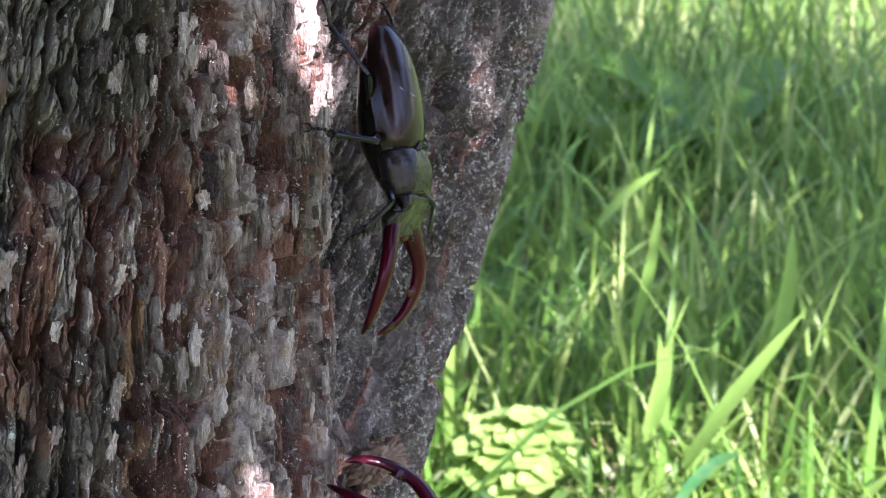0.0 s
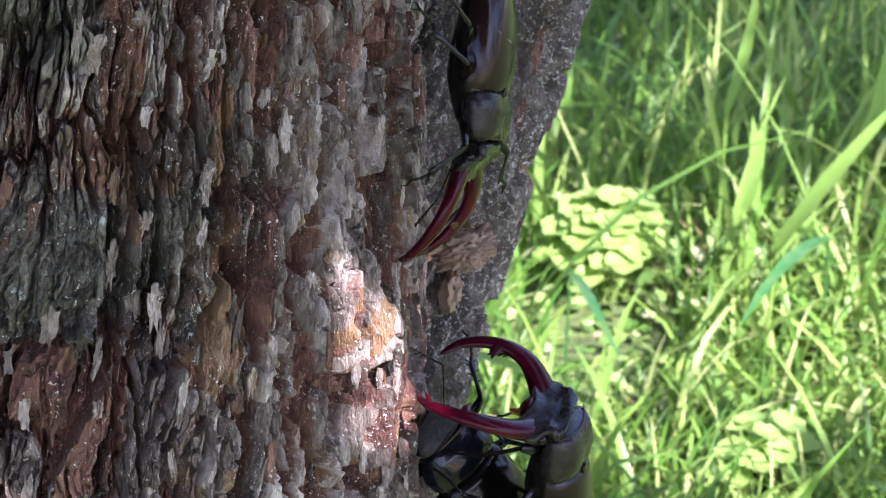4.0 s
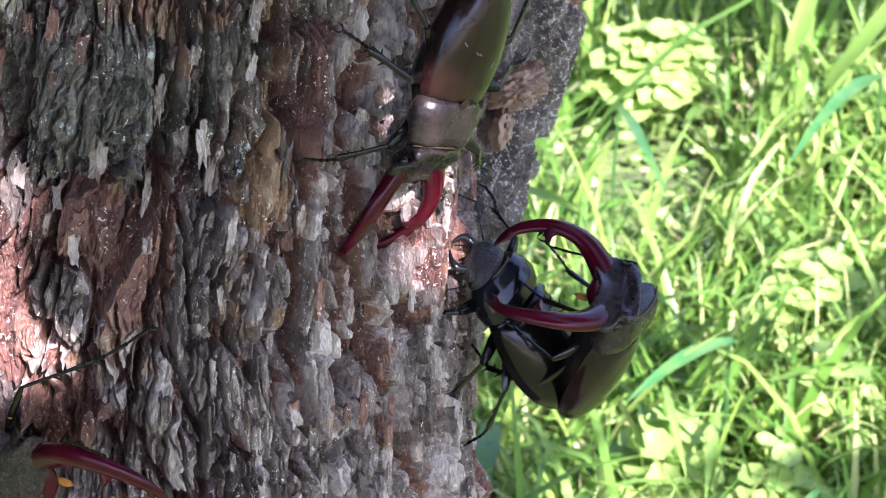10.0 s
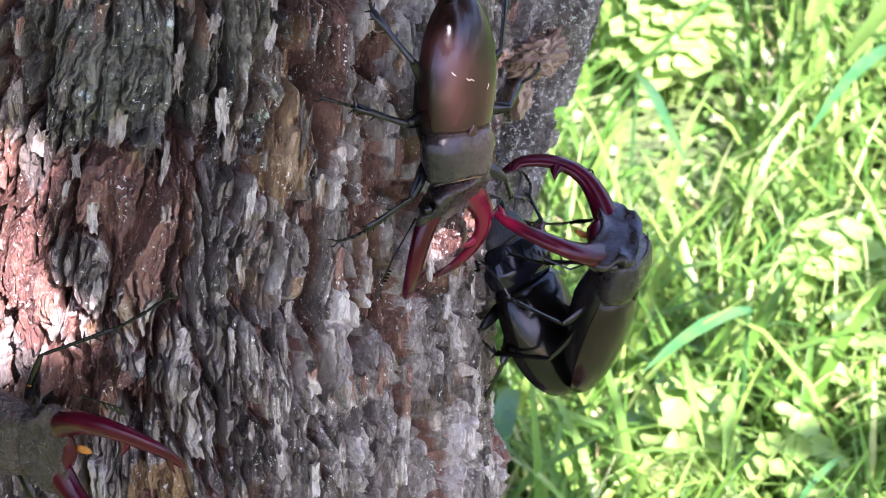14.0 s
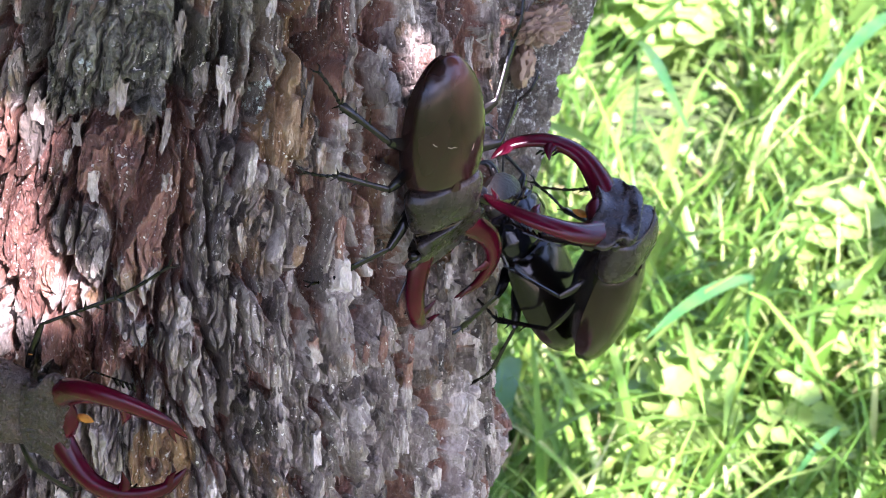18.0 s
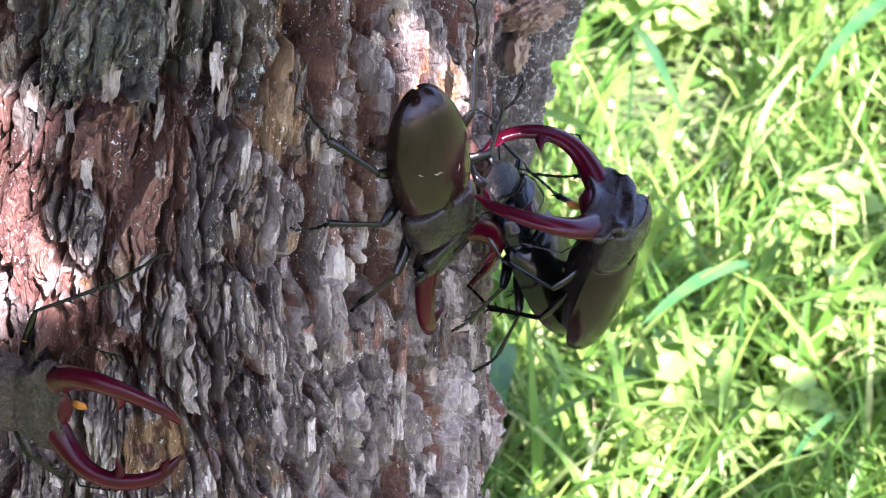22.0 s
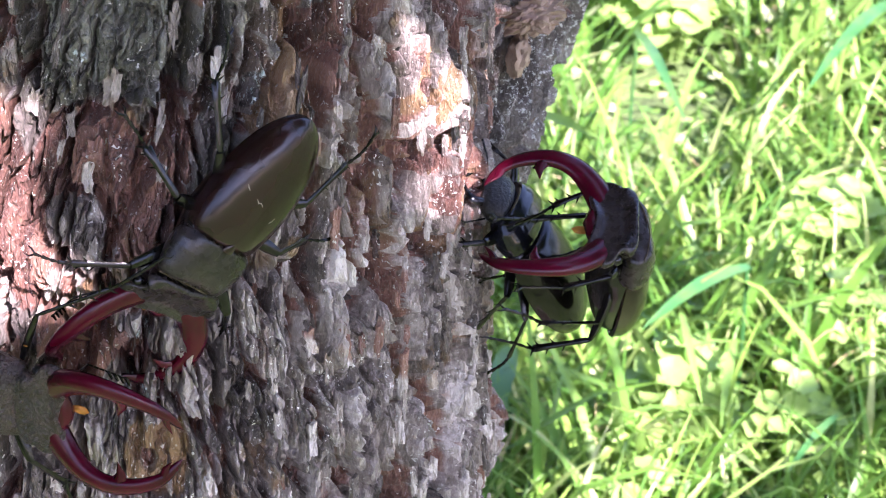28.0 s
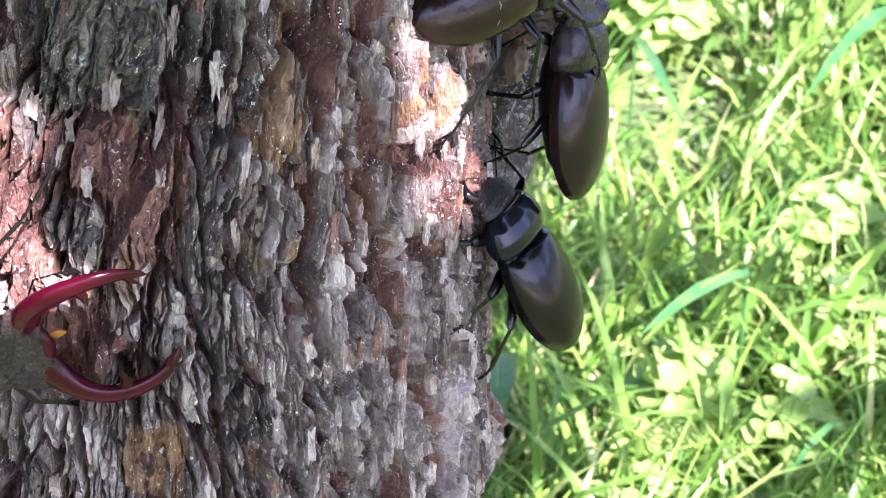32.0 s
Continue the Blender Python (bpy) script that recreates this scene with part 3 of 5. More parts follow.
def spray(n, aim, near, far, radius, ragged=1.0):
    """Leaf places in a loose cloud up the sunward side of a spot, to shade it."""
    d, r, a = rng.uniform(near, far, n), radius * np.sqrt(rng.random(n)), rng.uniform(0, 2 * math.pi, n)
    r = r * (1 + ragged * (0.16 * np.sin(3 * a + 4 * d) + 0.12 * np.sin(7 * a - 3 * d) + 0.08 * np.sin(13 * a)))      # uneven outline
    return np.array(aim) + d[:, None] * sd + (r * np.cos(a))[:, None] * e1 + (r * np.sin(a))[:, None] * e2v


spot = spray(3400, AIM, 0.50, 1.05, 0.225, 0.25)
roof = np.stack([rng.normal(-0.7, 0.75, 5200), rng.normal(-0.25, 0.75, 5200), rng.uniform(1.5, 2.5, 5200)], -1)
roof = roof[roof[:, 0] < 0.22 + 0.1 * np.sin(5 * roof[:, 1])]
low = np.random.default_rng(77)
around = low.uniform(2.3, 3.75, 3400)                     # unseen low sprays, added to block light from the left
reach = low.uniform(0.75, 1.35, 3400) + 0.12 * np.sin(6 * around)
droop = np.stack([reach * np.cos(around), 0.1 + reach * np.sin(around), low.uniform(0.0, 1.75, 3400)], -1)
GAPS = [((-0.005, 0.342, 0.463), -0.0010), ((-0.005, 0.339, 0.456), 0.0007), ((-0.005, 0.336, 0.446), 0.0010), ((-0.005, 0.334, 0.435), 0.0010), ((-0.004, 0.333, 0.427), 0.0010),
        ((0.002, 0.347, 0.439), 0.0009), ((0.002, 0.344, 0.428), 0.0006), ((0.001, 0.338, 0.416), -0.0010),
        ((-0.087, 0.301, 0.455), 0.0040), ((-0.087, 0.298, 0.446), 0.0056), ((-0.088, 0.297, 0.438), 0.0060), ((-0.088, 0.296, 0.430), 0.0054), ((-0.080, 0.299, 0.447), 0.0024), ((-0.081, 0.297, 0.439), 0.0028), ((-0.088, 0.294, 0.420), 0.0024),
        ((0.012, 0.389, 0.441), 0.0020), ((0.007, 0.392, 0.552), 0.0060), ((0.009, 0.394, 0.539), 0.0040),
        ((0.027, 0.410, 0.548), 0.0015), ((0.058, 0.426, 0.538), 0.0035), ((-0.010, 0.362, 0.552), 0.0010)]      # gaps cut in the added leaves to set sun patches on the bark
# unseen leaves added to dapple the trunk and hold back sky light
leaves("crown", rng, spot, CROWN, tree, "unseen leaf spray added above the trunk to dapple the sun", 0.062, GAPS).matrix_parent_inverse = to_tree
leaves("crown", rng, np.concatenate([roof, droop]), CROWN, tree, "unseen leaves added to block sky light from the left", 0.14, GAPS).matrix_parent_inverse = to_tree
# unseen leaf clouds, added towards the sun to shade parts of the meadow
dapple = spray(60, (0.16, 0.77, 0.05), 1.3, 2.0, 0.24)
leaves("outer_foliage", rng, dapple @ inv[:3, :3].T + inv[:3, 3], CROWN, tree, "unseen leaves added to shade patches of the meadow", 0.085)
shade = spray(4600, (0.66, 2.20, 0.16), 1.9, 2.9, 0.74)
leaves("outer_foliage", rng, shade @ inv[:3, :3].T + inv[:3, 3], CROWN, tree, "unseen leaves added to shade patches of the meadow", 0.085)


def added_limb(points, cloud, twigs):
    """An unseen tapering limb, added to carry the shading leaves, with twigs that end among them."""
    bm = bmesh.new()
    pts = spline([tuple(to_tree @ Vector(p)) for p in points], 16)
    tube(bm, pts, np.linspace(0.045, 0.008, 16), 9)
    for k in range(twigs):
        a = Vector(pts[rng.integers(6, 16)])
        b = Vector(cloud[rng.integers(len(cloud))] @ inv[:3, :3].T + inv[:3, 3])
        tube(bm, [a, a.lerp(b, 0.5) + Vector((0, 0, 0.02)), b], [0.004, 0.003, 0.001], 5)
    part("added_limb", bm, TWIG, tree, "unseen branch added to carry the shading leaves")


top = TRUNK @ Vector((0, 0, 1.25))
mid = AIM + SUN_DIR * 1.15 + Vector(e2v) * 0.27
added_limb([top, top + Vector((0.25, -0.3, 0.1)), mid + Vector((0.02, 0.12, 0.2)), mid + Vector((0.25, -0.15, 0.12))], spot, 24)
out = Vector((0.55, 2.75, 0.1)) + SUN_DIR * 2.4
added_limb([top + Vector((0, 0, 0.2)), top + Vector((0.5, 0.3, 0.5)), out + Vector((-0.5, 0, 0.2)), out + Vector((0.4, 0.1, 0))], shade, 24)

# pale burl where the two stems meet
bm = bmesh.new()
bmesh.ops.create_icosphere(bm, subdivisions=5, radius=1.0)
for v in bm.verts:
    c = v.co.copy()
    r = 0.85 + 0.30 * noise.noise(c * 1.7) + 0.55 * abs(noise.noise(c * 3.1)) + 0.28 * abs(noise.noise(c * 7.0)) + 0.12 * abs(noise.noise(c * 15.0)) + 0.04 * noise.noise(c * 31.0)
    v.co = Vector((c.x * 0.0078, c.y * 0.007, c.z * 0.0040)) * r
burl = part("burl", bm, BURL, tree, "pale orange-grey burl of bared wood")
burl.matrix_local = to_tree @ pose(0.0224, 0.4015, 0.4378, -15, -12, 10)
for k, (m, sx, sz) in enumerate(((pose(0.0183, 0.3988, 0.4279, -15, 6, 0), 0.003, 0.0055),)):
    bm = bmesh.new()
    bmesh.ops.create_icosphere(bm, subdivisions=4, radius=1.0)
    for v in bm.verts:
        c = v.co.copy()
        r = 1 + 0.25 * noise.noise(c * 2.1) + 0.15 * noise.noise(c * 6.0) + 0.06 * noise.noise(c * 15.0)
        v.co = Vector((c.x * sx, c.y * 0.006, c.z * sz)) * r
    part("burl", bm, BURL, tree, "pale orange-grey burl of bared wood").matrix_local = to_tree @ m


# ------------------------------------------------------------------ meadow
def lie(x, y):
    """Height of the ground."""
    x, y = np.asarray(x, float), np.asarray(y, float)
    return 0.02 * vnoise(x / 0.5, y / 0.5, 4) + 0.05 * vnoise(x / 2.1, y / 2.1, 6) + 0.5 * smooth(y, 2.0, 14) + 0.06 * (y - 1) * smooth(y, 14, 60)


gx = np.concatenate([-np.geomspace(60, 2.2, 24), np.linspace(-2, 3, 120), np.geomspace(3.2, 60, 24)])
gy = np.concatenate([-np.geomspace(60, 1.2, 20), np.linspace(-1, 4.5, 130), np.geomspace(4.7, 90, 30)])
GX, GY = np.meshgrid(gx, gy)
gi = np.arange(GX.size).reshape(GX.shape)
ground = sheet("ground", np.stack([GX, GY, lie(GX, GY)], -1).reshape(-1, 3),
               np.stack([gi[:-1, :-1], gi[:-1, 1:], gi[1:, 1:], gi[1:, :-1]], -1).reshape(-1, 4), SOIL)
tagged(ground, "rough meadow soil with leaf litter under grass", "ground", kind="structure")


def blades(name, rng, x, y, length, width, bend, material, label, category="grass", kind="stuff", z=None):
    """Many folded, drooping grass blades in one mesh."""
    n, S = len(x), 6
    az = rng.uniform(0, 2 * math.pi, n)
    tw = rng.uniform(-0.6, 0.6, n) + az + math.pi / 2
    lean0 = rng.uniform(0.05, 0.5, n)
    s = np.linspace(0, 1, S)
    ang = lean0[:, None] + bend[:, None] * s[None, :] ** 1.6
    step = length[:, None] / (S - 1)
    out = np.concatenate([np.zeros((n, 1)), np.cumsum(np.sin(ang[:, :-1]) * step, 1)], 1)
    up = np.concatenate([np.zeros((n, 1)), np.cumsum(np.cos(ang[:, :-1]) * step, 1)], 1)
    base = lie(x, y) if z is None else z
    cx = x[:, None] + out * np.cos(az)[:, None]
    cy = y[:, None] + out * np.sin(az)[:, None]
    cz = base[:, None] + up - 0.01
    w = 0.5 * width[:, None] * np.interp(s, [0, 0.3, 0.7, 1.0], [0.6, 1.0, 0.75, 0.03])[None, :]
    turn = tw[:, None] + 0.5 * s[None, :]
    sx, sy = np.cos(turn) * w, np.sin(turn) * w
    left = np.stack([cx - sx, cy - sy, cz + 0.35 * w], -1)
    mid = np.stack([cx, cy, cz], -1)
    right = np.stack([cx + sx, cy + sy, cz + 0.35 * w], -1)
    co = np.stack([left, mid, right], 2).reshape(-1, 3)
    idx = np.arange(n * S * 3).reshape(n, S, 3)
    a, b = idx[:, :-1], idx[:, 1:]
    f = np.concatenate([np.stack([a[:, :, k], a[:, :, k + 1], b[:, :, k + 1], b[:, :, k]], -1).reshape(-1, 4) for k in (0, 1)])
    return tagged(sheet(name, co, f, material), label, category, kind=kind)


def scatter(rng, n, near, far, half):
    """Places in the wedge of meadow beyond the tree, thinning with distance."""
    y = near * (far / near) ** rng.random(n)
    x = (0.12 + half * rng.uniform(-1, 1, n)) * y
    return x, y


def round_leaves(name, rng, x, y, z, size, material, label, category="ground cover", kind="stuff"):
    """Small cupped leaves on the ground, each a fan with a notch, in one mesh."""
    n, K = len(x), 9
    a = np.linspace(0.25, 2 * math.pi - 0.25, K)
    az, tilt, ta = rng.uniform(0, 2 * math.pi, n), rng.uniform(0.0, 0.75, n), rng.uniform(0, 2 * math.pi, n)
    r = size[:, None] * (1 + 0.12 * np.sin(3 * a[None, :] + az[:, None]))
    px, py = r * np.cos(a[None, :] + az[:, None]), r * np.sin(a[None, :] + az[:, None]) * 0.85
    pz = np.tan(tilt)[:, None] * (px * np.cos(ta)[:, None] + py * np.sin(ta)[:, None]) + 0.18 * size[:, None]
    rim = np.stack([x[:, None] + px, y[:, None] + py, z[:, None] + pz], -1)
    mid = np.stack([x, y, z], -1)[:, None, :]
    co = np.concatenate([mid, rim], 1).reshape(-1, 3)
    i = np.arange(n * (K + 1)).reshape(n, K + 1)
    f = np.stack([np.repeat(i[:, :1], K - 1, 1), i[:, 1:-1], i[:, 2:]], -1).reshape(-1, 3)
    return tagged(sheet(name, co, f, material), label, category, kind=kind)


def lance_leaf(bm, base, az, length, width, rise, droop, wave):
    """One long toothed leaf that rises from the root and arches over."""
    d, s = Vector((math.cos(az), math.sin(az), 0)), Vector((-math.sin(az), math.cos(az), 0))
    rows, p, ang = [], Vector(base), rise
    N = 9
    for k in range(N):
        f = k / (N - 1)
        w = width * (0.12 + 0.88 * math.sin(math.pi * min(1, f * 0.93 + 0.06)) ** 0.8) * (1 + wave * math.sin(k * 2.4))
        w = w if k < N - 1 else width * 0.03
        lift = 0.25 * w
        rows.append([bm.verts.new(q) for q in (p - s * w / 2 + Vector((0, 0, lift)), p - s * w / 4 + Vector((0, 0, lift * 0.35)), p, p + s * w / 4 + Vector((0, 0, lift * 0.35)), p + s * w / 2 + Vector((0, 0, lift)))])
        p = p + (d * math.cos(ang) + Vector((0, 0, math.sin(ang)))) * (length / (N - 1))
        ang -= droop / (N - 1)
    for a, b in zip(rows, rows[1:]):
        for j in range(4):
            bm.faces.new((a[j], a[j + 1], b[j + 1], b[j]))


def rosette(name, x, y, count, length, width, seed, label, rise=(0.5, 1.1), droop=1.3, wave=0.12):
    """A broad-leaved herb: leaves of its own, spreading from one root."""
    r = random.Random(seed)
    root = new(name)
    root.location = (x, y, float(lie(x, y)))
    tagged(root, label, "plant")
    for k in range(count):
        bm = bmesh.new()
        lance_leaf(bm, (0, 0, 0), 2 * math.pi * k / count + r.uniform(-0.3, 0.3), length * r.uniform(0.7, 1.15), width * r.uniform(0.8, 1.15), r.uniform(*rise), droop * r.uniform(0.7, 1.3), wave)
        part("leaf", bm, BROAD, root)
    return root


rng = np.random.default_rng(11)
def sow(name, n, near, far_, half, length, width, bend, material, label):
    x, y = scatter(rng, n, near, far_, half)
    near_clump = (np.abs(x - 0.135 * y) < 0.055) & (y > 1.06) & (y < 1.31)      # trodden spot round the pale cushion
    x, y = x[~near_clump], y[~near_clump]
    n = len(x)
    blades(name, rng, x, y, rng.uniform(*length, n), rng.uniform(*width, n), rng.uniform(*bend, n), material, label)


sow("meadow_grass", 18000, 0.45, 5.5, 0.42, (0.04, 0.14), (0.002, 0.0045), (0.5, 2.2), GRASS, "dense fresh green meadow grass")
sow("tall_grass", 3000, 1.3, 4.2, 0.42, (0.14, 0.30), (0.004, 0.007), (0.5, 1.9), GRASS, "tall broad-bladed grass with drooping tips")
sow("tall_grass", 3200, 2.0, 9.0, 0.42, (0.16, 0.34), (0.005, 0.010), (0.4, 1.7), GRASS, "tall broad-bladed grass further out in the meadow")
sow("tall_grass", 190, 1.05, 2.1, 0.40, (0.18, 0.34), (0.005, 0.009), (0.3, 1.5), SUNLIT_BLADE, "scattered tall pale blades catching the sun")
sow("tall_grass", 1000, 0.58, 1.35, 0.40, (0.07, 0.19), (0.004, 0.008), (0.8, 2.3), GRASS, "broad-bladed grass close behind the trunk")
sow("tall_grass", 240, 0.58, 1.30, 0.40, (0.08, 0.19), (0.004, 0.007), (0.8, 2.3), SUNLIT_BLADE, "pale sunlit grass bending over close behind the trunk")
sow("dry_grass", 600, 0.5, 3.0, 0.42, (0.04, 0.12), (0.0015, 0.003), (1.2, 2.4), STRAW, "dry straw-coloured stems lying in the grass")
a, r = rng.uniform(0, 2 * math.pi, 16000), 0.25 + 6.5 * rng.random(16000) ** 0.7      # the meadow goes on all round the tree
x, y = r * np.cos(a), r * np.sin(a)
wedge = (y > 0.3) & (np.abs(x - 0.12 * y) < 0.42 * y)
clear = wedge | (np.hypot(x + 0.08, y - 0.25) < 0.22) | (np.hypot(x, y) < 0.3)
x, y = x[~clear], y[~clear]
n = len(x)
blades("meadow_grass", rng, x, y, rng.uniform(0.06, 0.2, n), rng.uniform(0.006, 0.014, n), rng.uniform(0.4, 1.9, n), GRASS, "meadow grass all round the tree")
x, y = scatter(rng, 9500, 0.45, 4.0, 0.42)
round_leaves("clover_carpet", rng, x, y, lie(x, y) + rng.uniform(0.003, 0.05, len(x)), rng.uniform(0.0025, 0.0072, len(x)) * (1 + 0.5 * (rng.random(len(x)) > 0.93)), CLOVER, "low carpet of small round bright green leaves")
for k, (x, y, c, L, W, lab) in enumerate(((0.60, 2.40, 8, 0.30, 0.12, "dandelion with long green leaves"),
        (0.40, 2.25, 8, 0.30, 0.12, "dandelion with long green leaves"), (0.47, 1.32, 7, 0.12, 0.06, "plantain with broad pale leaves"), (0.60, 1.62, 7, 0.15, 0.06, "dandelion with long green leaves"),
        (0.10, 0.80, 7, 0.07, 0.028, "small herb with narrow green leaves"), (0.045, 0.76, 6, 0.08, 0.03, "small herb with dark green leaves by the trunk"), (0.22, 0.74, 7, 0.075, 0.035, "low herb with broad green leaves"),
        (0.26, 0.98, 7, 0.09, 0.035, "low herb with broad green leaves"), (0.36, 1.20, 6, 0.12, 0.04, "plantain with broad pale leaves"))):
    rosette("broad_leaf_plant", x, y, c, L, W, 30 + k, lab)


def leafy_clump(x, y, count, spread, size, seed, label):
    """A low cushion of cupped round leaves on short stalks."""
    r = random.Random(seed)
    root = new("round_leaf_plant")
    root.location = (x, y, float(lie(x, y)))
    tagged(root, label, "plant")
    for k in range(count):
        a, d = 2.4 * k, spread * math.sqrt((k + 0.5) / count)
        h = 0.085 * (1 - 0.5 * (d / spread) ** 2) + r.uniform(-0.008, 0.008)
        c = Vector((d * math.cos(a), d * math.sin(a), h))
        out = Vector((math.cos(a), math.sin(a), 0)) * (0.5 * d / spread) + Vector((r.uniform(-0.25, 0.25), r.uniform(-0.25, 0.25), 1))
        out.normalize()
        e = out.cross(Vector((math.sin(3 * k), math.cos(3 * k), 0.1))).normalized()
        f = out.cross(e)
        bm = bmesh.new()
        tube(bm, [(d * 0.3 * math.cos(a), d * 0.3 * math.sin(a), 0), tuple(c * 0.6), tuple(c)], [0.0012, 0.001, 0.0008], 5)
        q = size * r.uniform(0.75, 1.2)
        mid, rings = bm.verts.new(c), []
        for m in (0.5, 1.0):
            rings.append([bm.verts.new(c + q * m * (1 + 0.10 * math.sin(5 * j * math.pi / 8 + k)) * (math.cos(j * math.pi / 8) * e + math.sin(j * math.pi / 8) * f) + out * q * (0.28 * m * m + 0.06 * math.sin(3.0 * j + k) * m)) for j in range(16)])
        for j in range(16):
            bm.faces.new((mid, rings[0][j], rings[0][(j + 1) % 16]))
            bm.faces.new((rings[0][j], rings[1][j], rings[1][(j + 1) % 16], rings[0][(j + 1) % 16]))
        part("leaf", bm, LUSH, root)


leafy_clump(0.183, 1.29, 64, 0.050, 0.0135, 60, "pale sunlit cushion of round leaves in the grass")
leafy_clump(0.120, 0.730, 34, 0.030, 0.0100, 62, "small bright cushion of round leaves in the meadow")
leafy_clump(0.088, 0.641, 20, 0.024, 0.0065, 63, "small bright cushion of round leaves in the meadow")
leafy_clump(0.217, 0.794, 24, 0.028, 0.0065, 70, "small bright cushion of round leaves in the meadow")
leafy_clump(0.173, 0.711, 24, 0.028, 0.0065, 71, "small bright cushion of round leaves in the meadow")
leafy_clump(0.225, 0.905, 30, 0.034, 0.0100, 72, "small bright cushion of round leaves in the meadow")


def long_blade(a, b, width, material, label):
    """One broad folded grass blade, arched from its root to its tip."""
    a, b = Vector(a), Vector(b)
    d = b - a
    across = d.cross(Vector((0, -0.5, 0.85))).normalized()
    up = across.cross(d).normalized()
    bm, rows = bmesh.new(), []
    for k in range(11):
        f = k / 10
        w = width * float(np.interp(f, [0, 0.15, 0.5, 0.8, 1], [0.45, 0.85, 1.0, 0.6, 0.02])) / 2
        p = a + d * f + up * d.length * (0.10 * math.sin(math.pi * f)) + across * d.length * 0.04 * math.sin(2.2 * f)
        rows.append([bm.verts.new(p - across * w + up * w * 0.35), bm.verts.new(p), bm.verts.new(p + across * w + up * w * 0.35)])
    for r, q in zip(rows, rows[1:]):
        for j in (0, 1):
            bm.faces.new((r[j], r[j + 1], q[j + 1], q[j]))
    foot = a.copy()
    foot.z = float(lie(a.x, a.y)) - 0.01
    tube(bm, [foot, a.lerp(foot, 0.4), a + d * 0.03], [width * 0.16, width * 0.15, width * 0.14], 6)
    tagged(part("grass_blade", bm, material), label, "grass blade", "long grass blades")


for row in (
    ((0.157, 0.768, 0.130), (0.097, 0.707, 0.130), 0.0074, BLUE_BLADE, "broad bluish green grass blade"),
    ((0.316, 1.122, 0.120), (0.226, 0.974, 0.120), 0.0091, BLUE_BLADE, "broad bluish green grass blade"),
    ((0.119, 0.742, 0.120), (0.123, 0.662, 0.120), 0.0042, SUNLIT_BLADE, "thin sunlit yellow-green blade"),
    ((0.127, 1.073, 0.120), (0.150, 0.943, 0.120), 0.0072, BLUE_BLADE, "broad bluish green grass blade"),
    ((0.055, 0.956, 0.120), (0.094, 0.926, 0.120), 0.0068, SUNLIT_BLADE, "pale sunlit grass blade"),
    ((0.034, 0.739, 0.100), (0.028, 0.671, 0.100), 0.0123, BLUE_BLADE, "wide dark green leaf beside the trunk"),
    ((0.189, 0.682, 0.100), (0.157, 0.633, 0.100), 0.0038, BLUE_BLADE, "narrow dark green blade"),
    ((0.149, 0.746, 0.100), (0.134, 0.671, 0.100), 0.0051, SUNLIT_BLADE, "pale sunlit grass blade"),
    ((0.272, 1.483, 0.180), (0.330, 1.470, 0.244), 0.0119, SUNLIT_BLADE, "tall pale blade bending over"),
    ((0.264, 1.172, 0.120), (0.260, 1.159, 0.199), 0.0108, SUNLIT_BLADE, "tall pale blade bending over"),
    ((0.268, 1.275, 0.160), (0.279, 1.262, 0.273), 0.0091, SUNLIT_BLADE, "tall pale blade bending over"),
    ((0.355, 1.199, 0.160), (0.359, 1.186, 0.273), 0.0127, SUNLIT_BLADE, "tall pale blade bending over"),
    ((0.266, 1.078, 0.130), (0.336, 1.065, 0.250), 0.0116, SUNLIT_BLADE, "tall pale blade bending over"),
):
    long_blade(*row)


def far_wood():
    """An unseen ring of distant trees, added to cut low sky light, that closes the meadow on all sides: trunks and
    ragged crowns of many leaf clumps.
    """
    r = np.random.default_rng(77)
    n = 9000
    a = r.uniform(0, 2 * math.pi, n)
    crown = np.floor(a * 9)
    d = 34 + 6 * rnd(crown, crown * 0, 3) + r.normal(0, 1.6, n)
    top = 7 + 4 * rnd(crown, crown * 0 + 1, 3)
    z = top * (0.12 + 0.88 * r.random(n) ** 0.8)
    c = np.stack([d * np.cos(a), d * np.sin(a), z + np.maximum(0, lie(d * np.cos(a), d * np.sin(a)))], -1)
    ob = leaves("far_wood", r, c, CROWN, None, "unseen dark green wood added at the meadow's far edge", 1.5)
    tagged(ob, category="wood", kind="stuff")


far_wood()


# ------------------------------------------------------------------ beetles
MM = 0.001


def loft(bm, rings):
    """Skin over closed rings of equal count, capped."""
    made = [[bm.verts.new(Vector(p) * MM) for p in r] for r in rings]
    n = len(made[0])
    for r, s in zip(made, made[1:]):
        for j in range(n):
            bm.faces.new((r[j], r[(j + 1) % n], s[(j + 1) % n], s[j]))
    bm.faces.new(made[0][::-1])
    bm.faces.new(made[-1])
    bmesh.ops.recalc_face_normals(bm, faces=bm.faces[:])
    return bm


def oval(y, w, top, bottom, n=24, power=0.85, tilt=0.0):
    """A cross-section of the body at y, domed above and flatter below."""
    ring = []
    for j in range(n):
        a = 2 * math.pi * j / n
        c, s = math.cos(a), math.sin(a)
        x = w * math.copysign(abs(c) ** power, c)
        z = (top if s > 0 else bottom) * math.copysign(abs(s) ** (power if s > 0 else 0.7), s)
        ring.append((x, y + tilt * abs(c) ** 3, z))
    return ring


def prof(s, keys):
    return float(np.interp(s, [k[0] for k in keys], [k[1] for k in keys]))


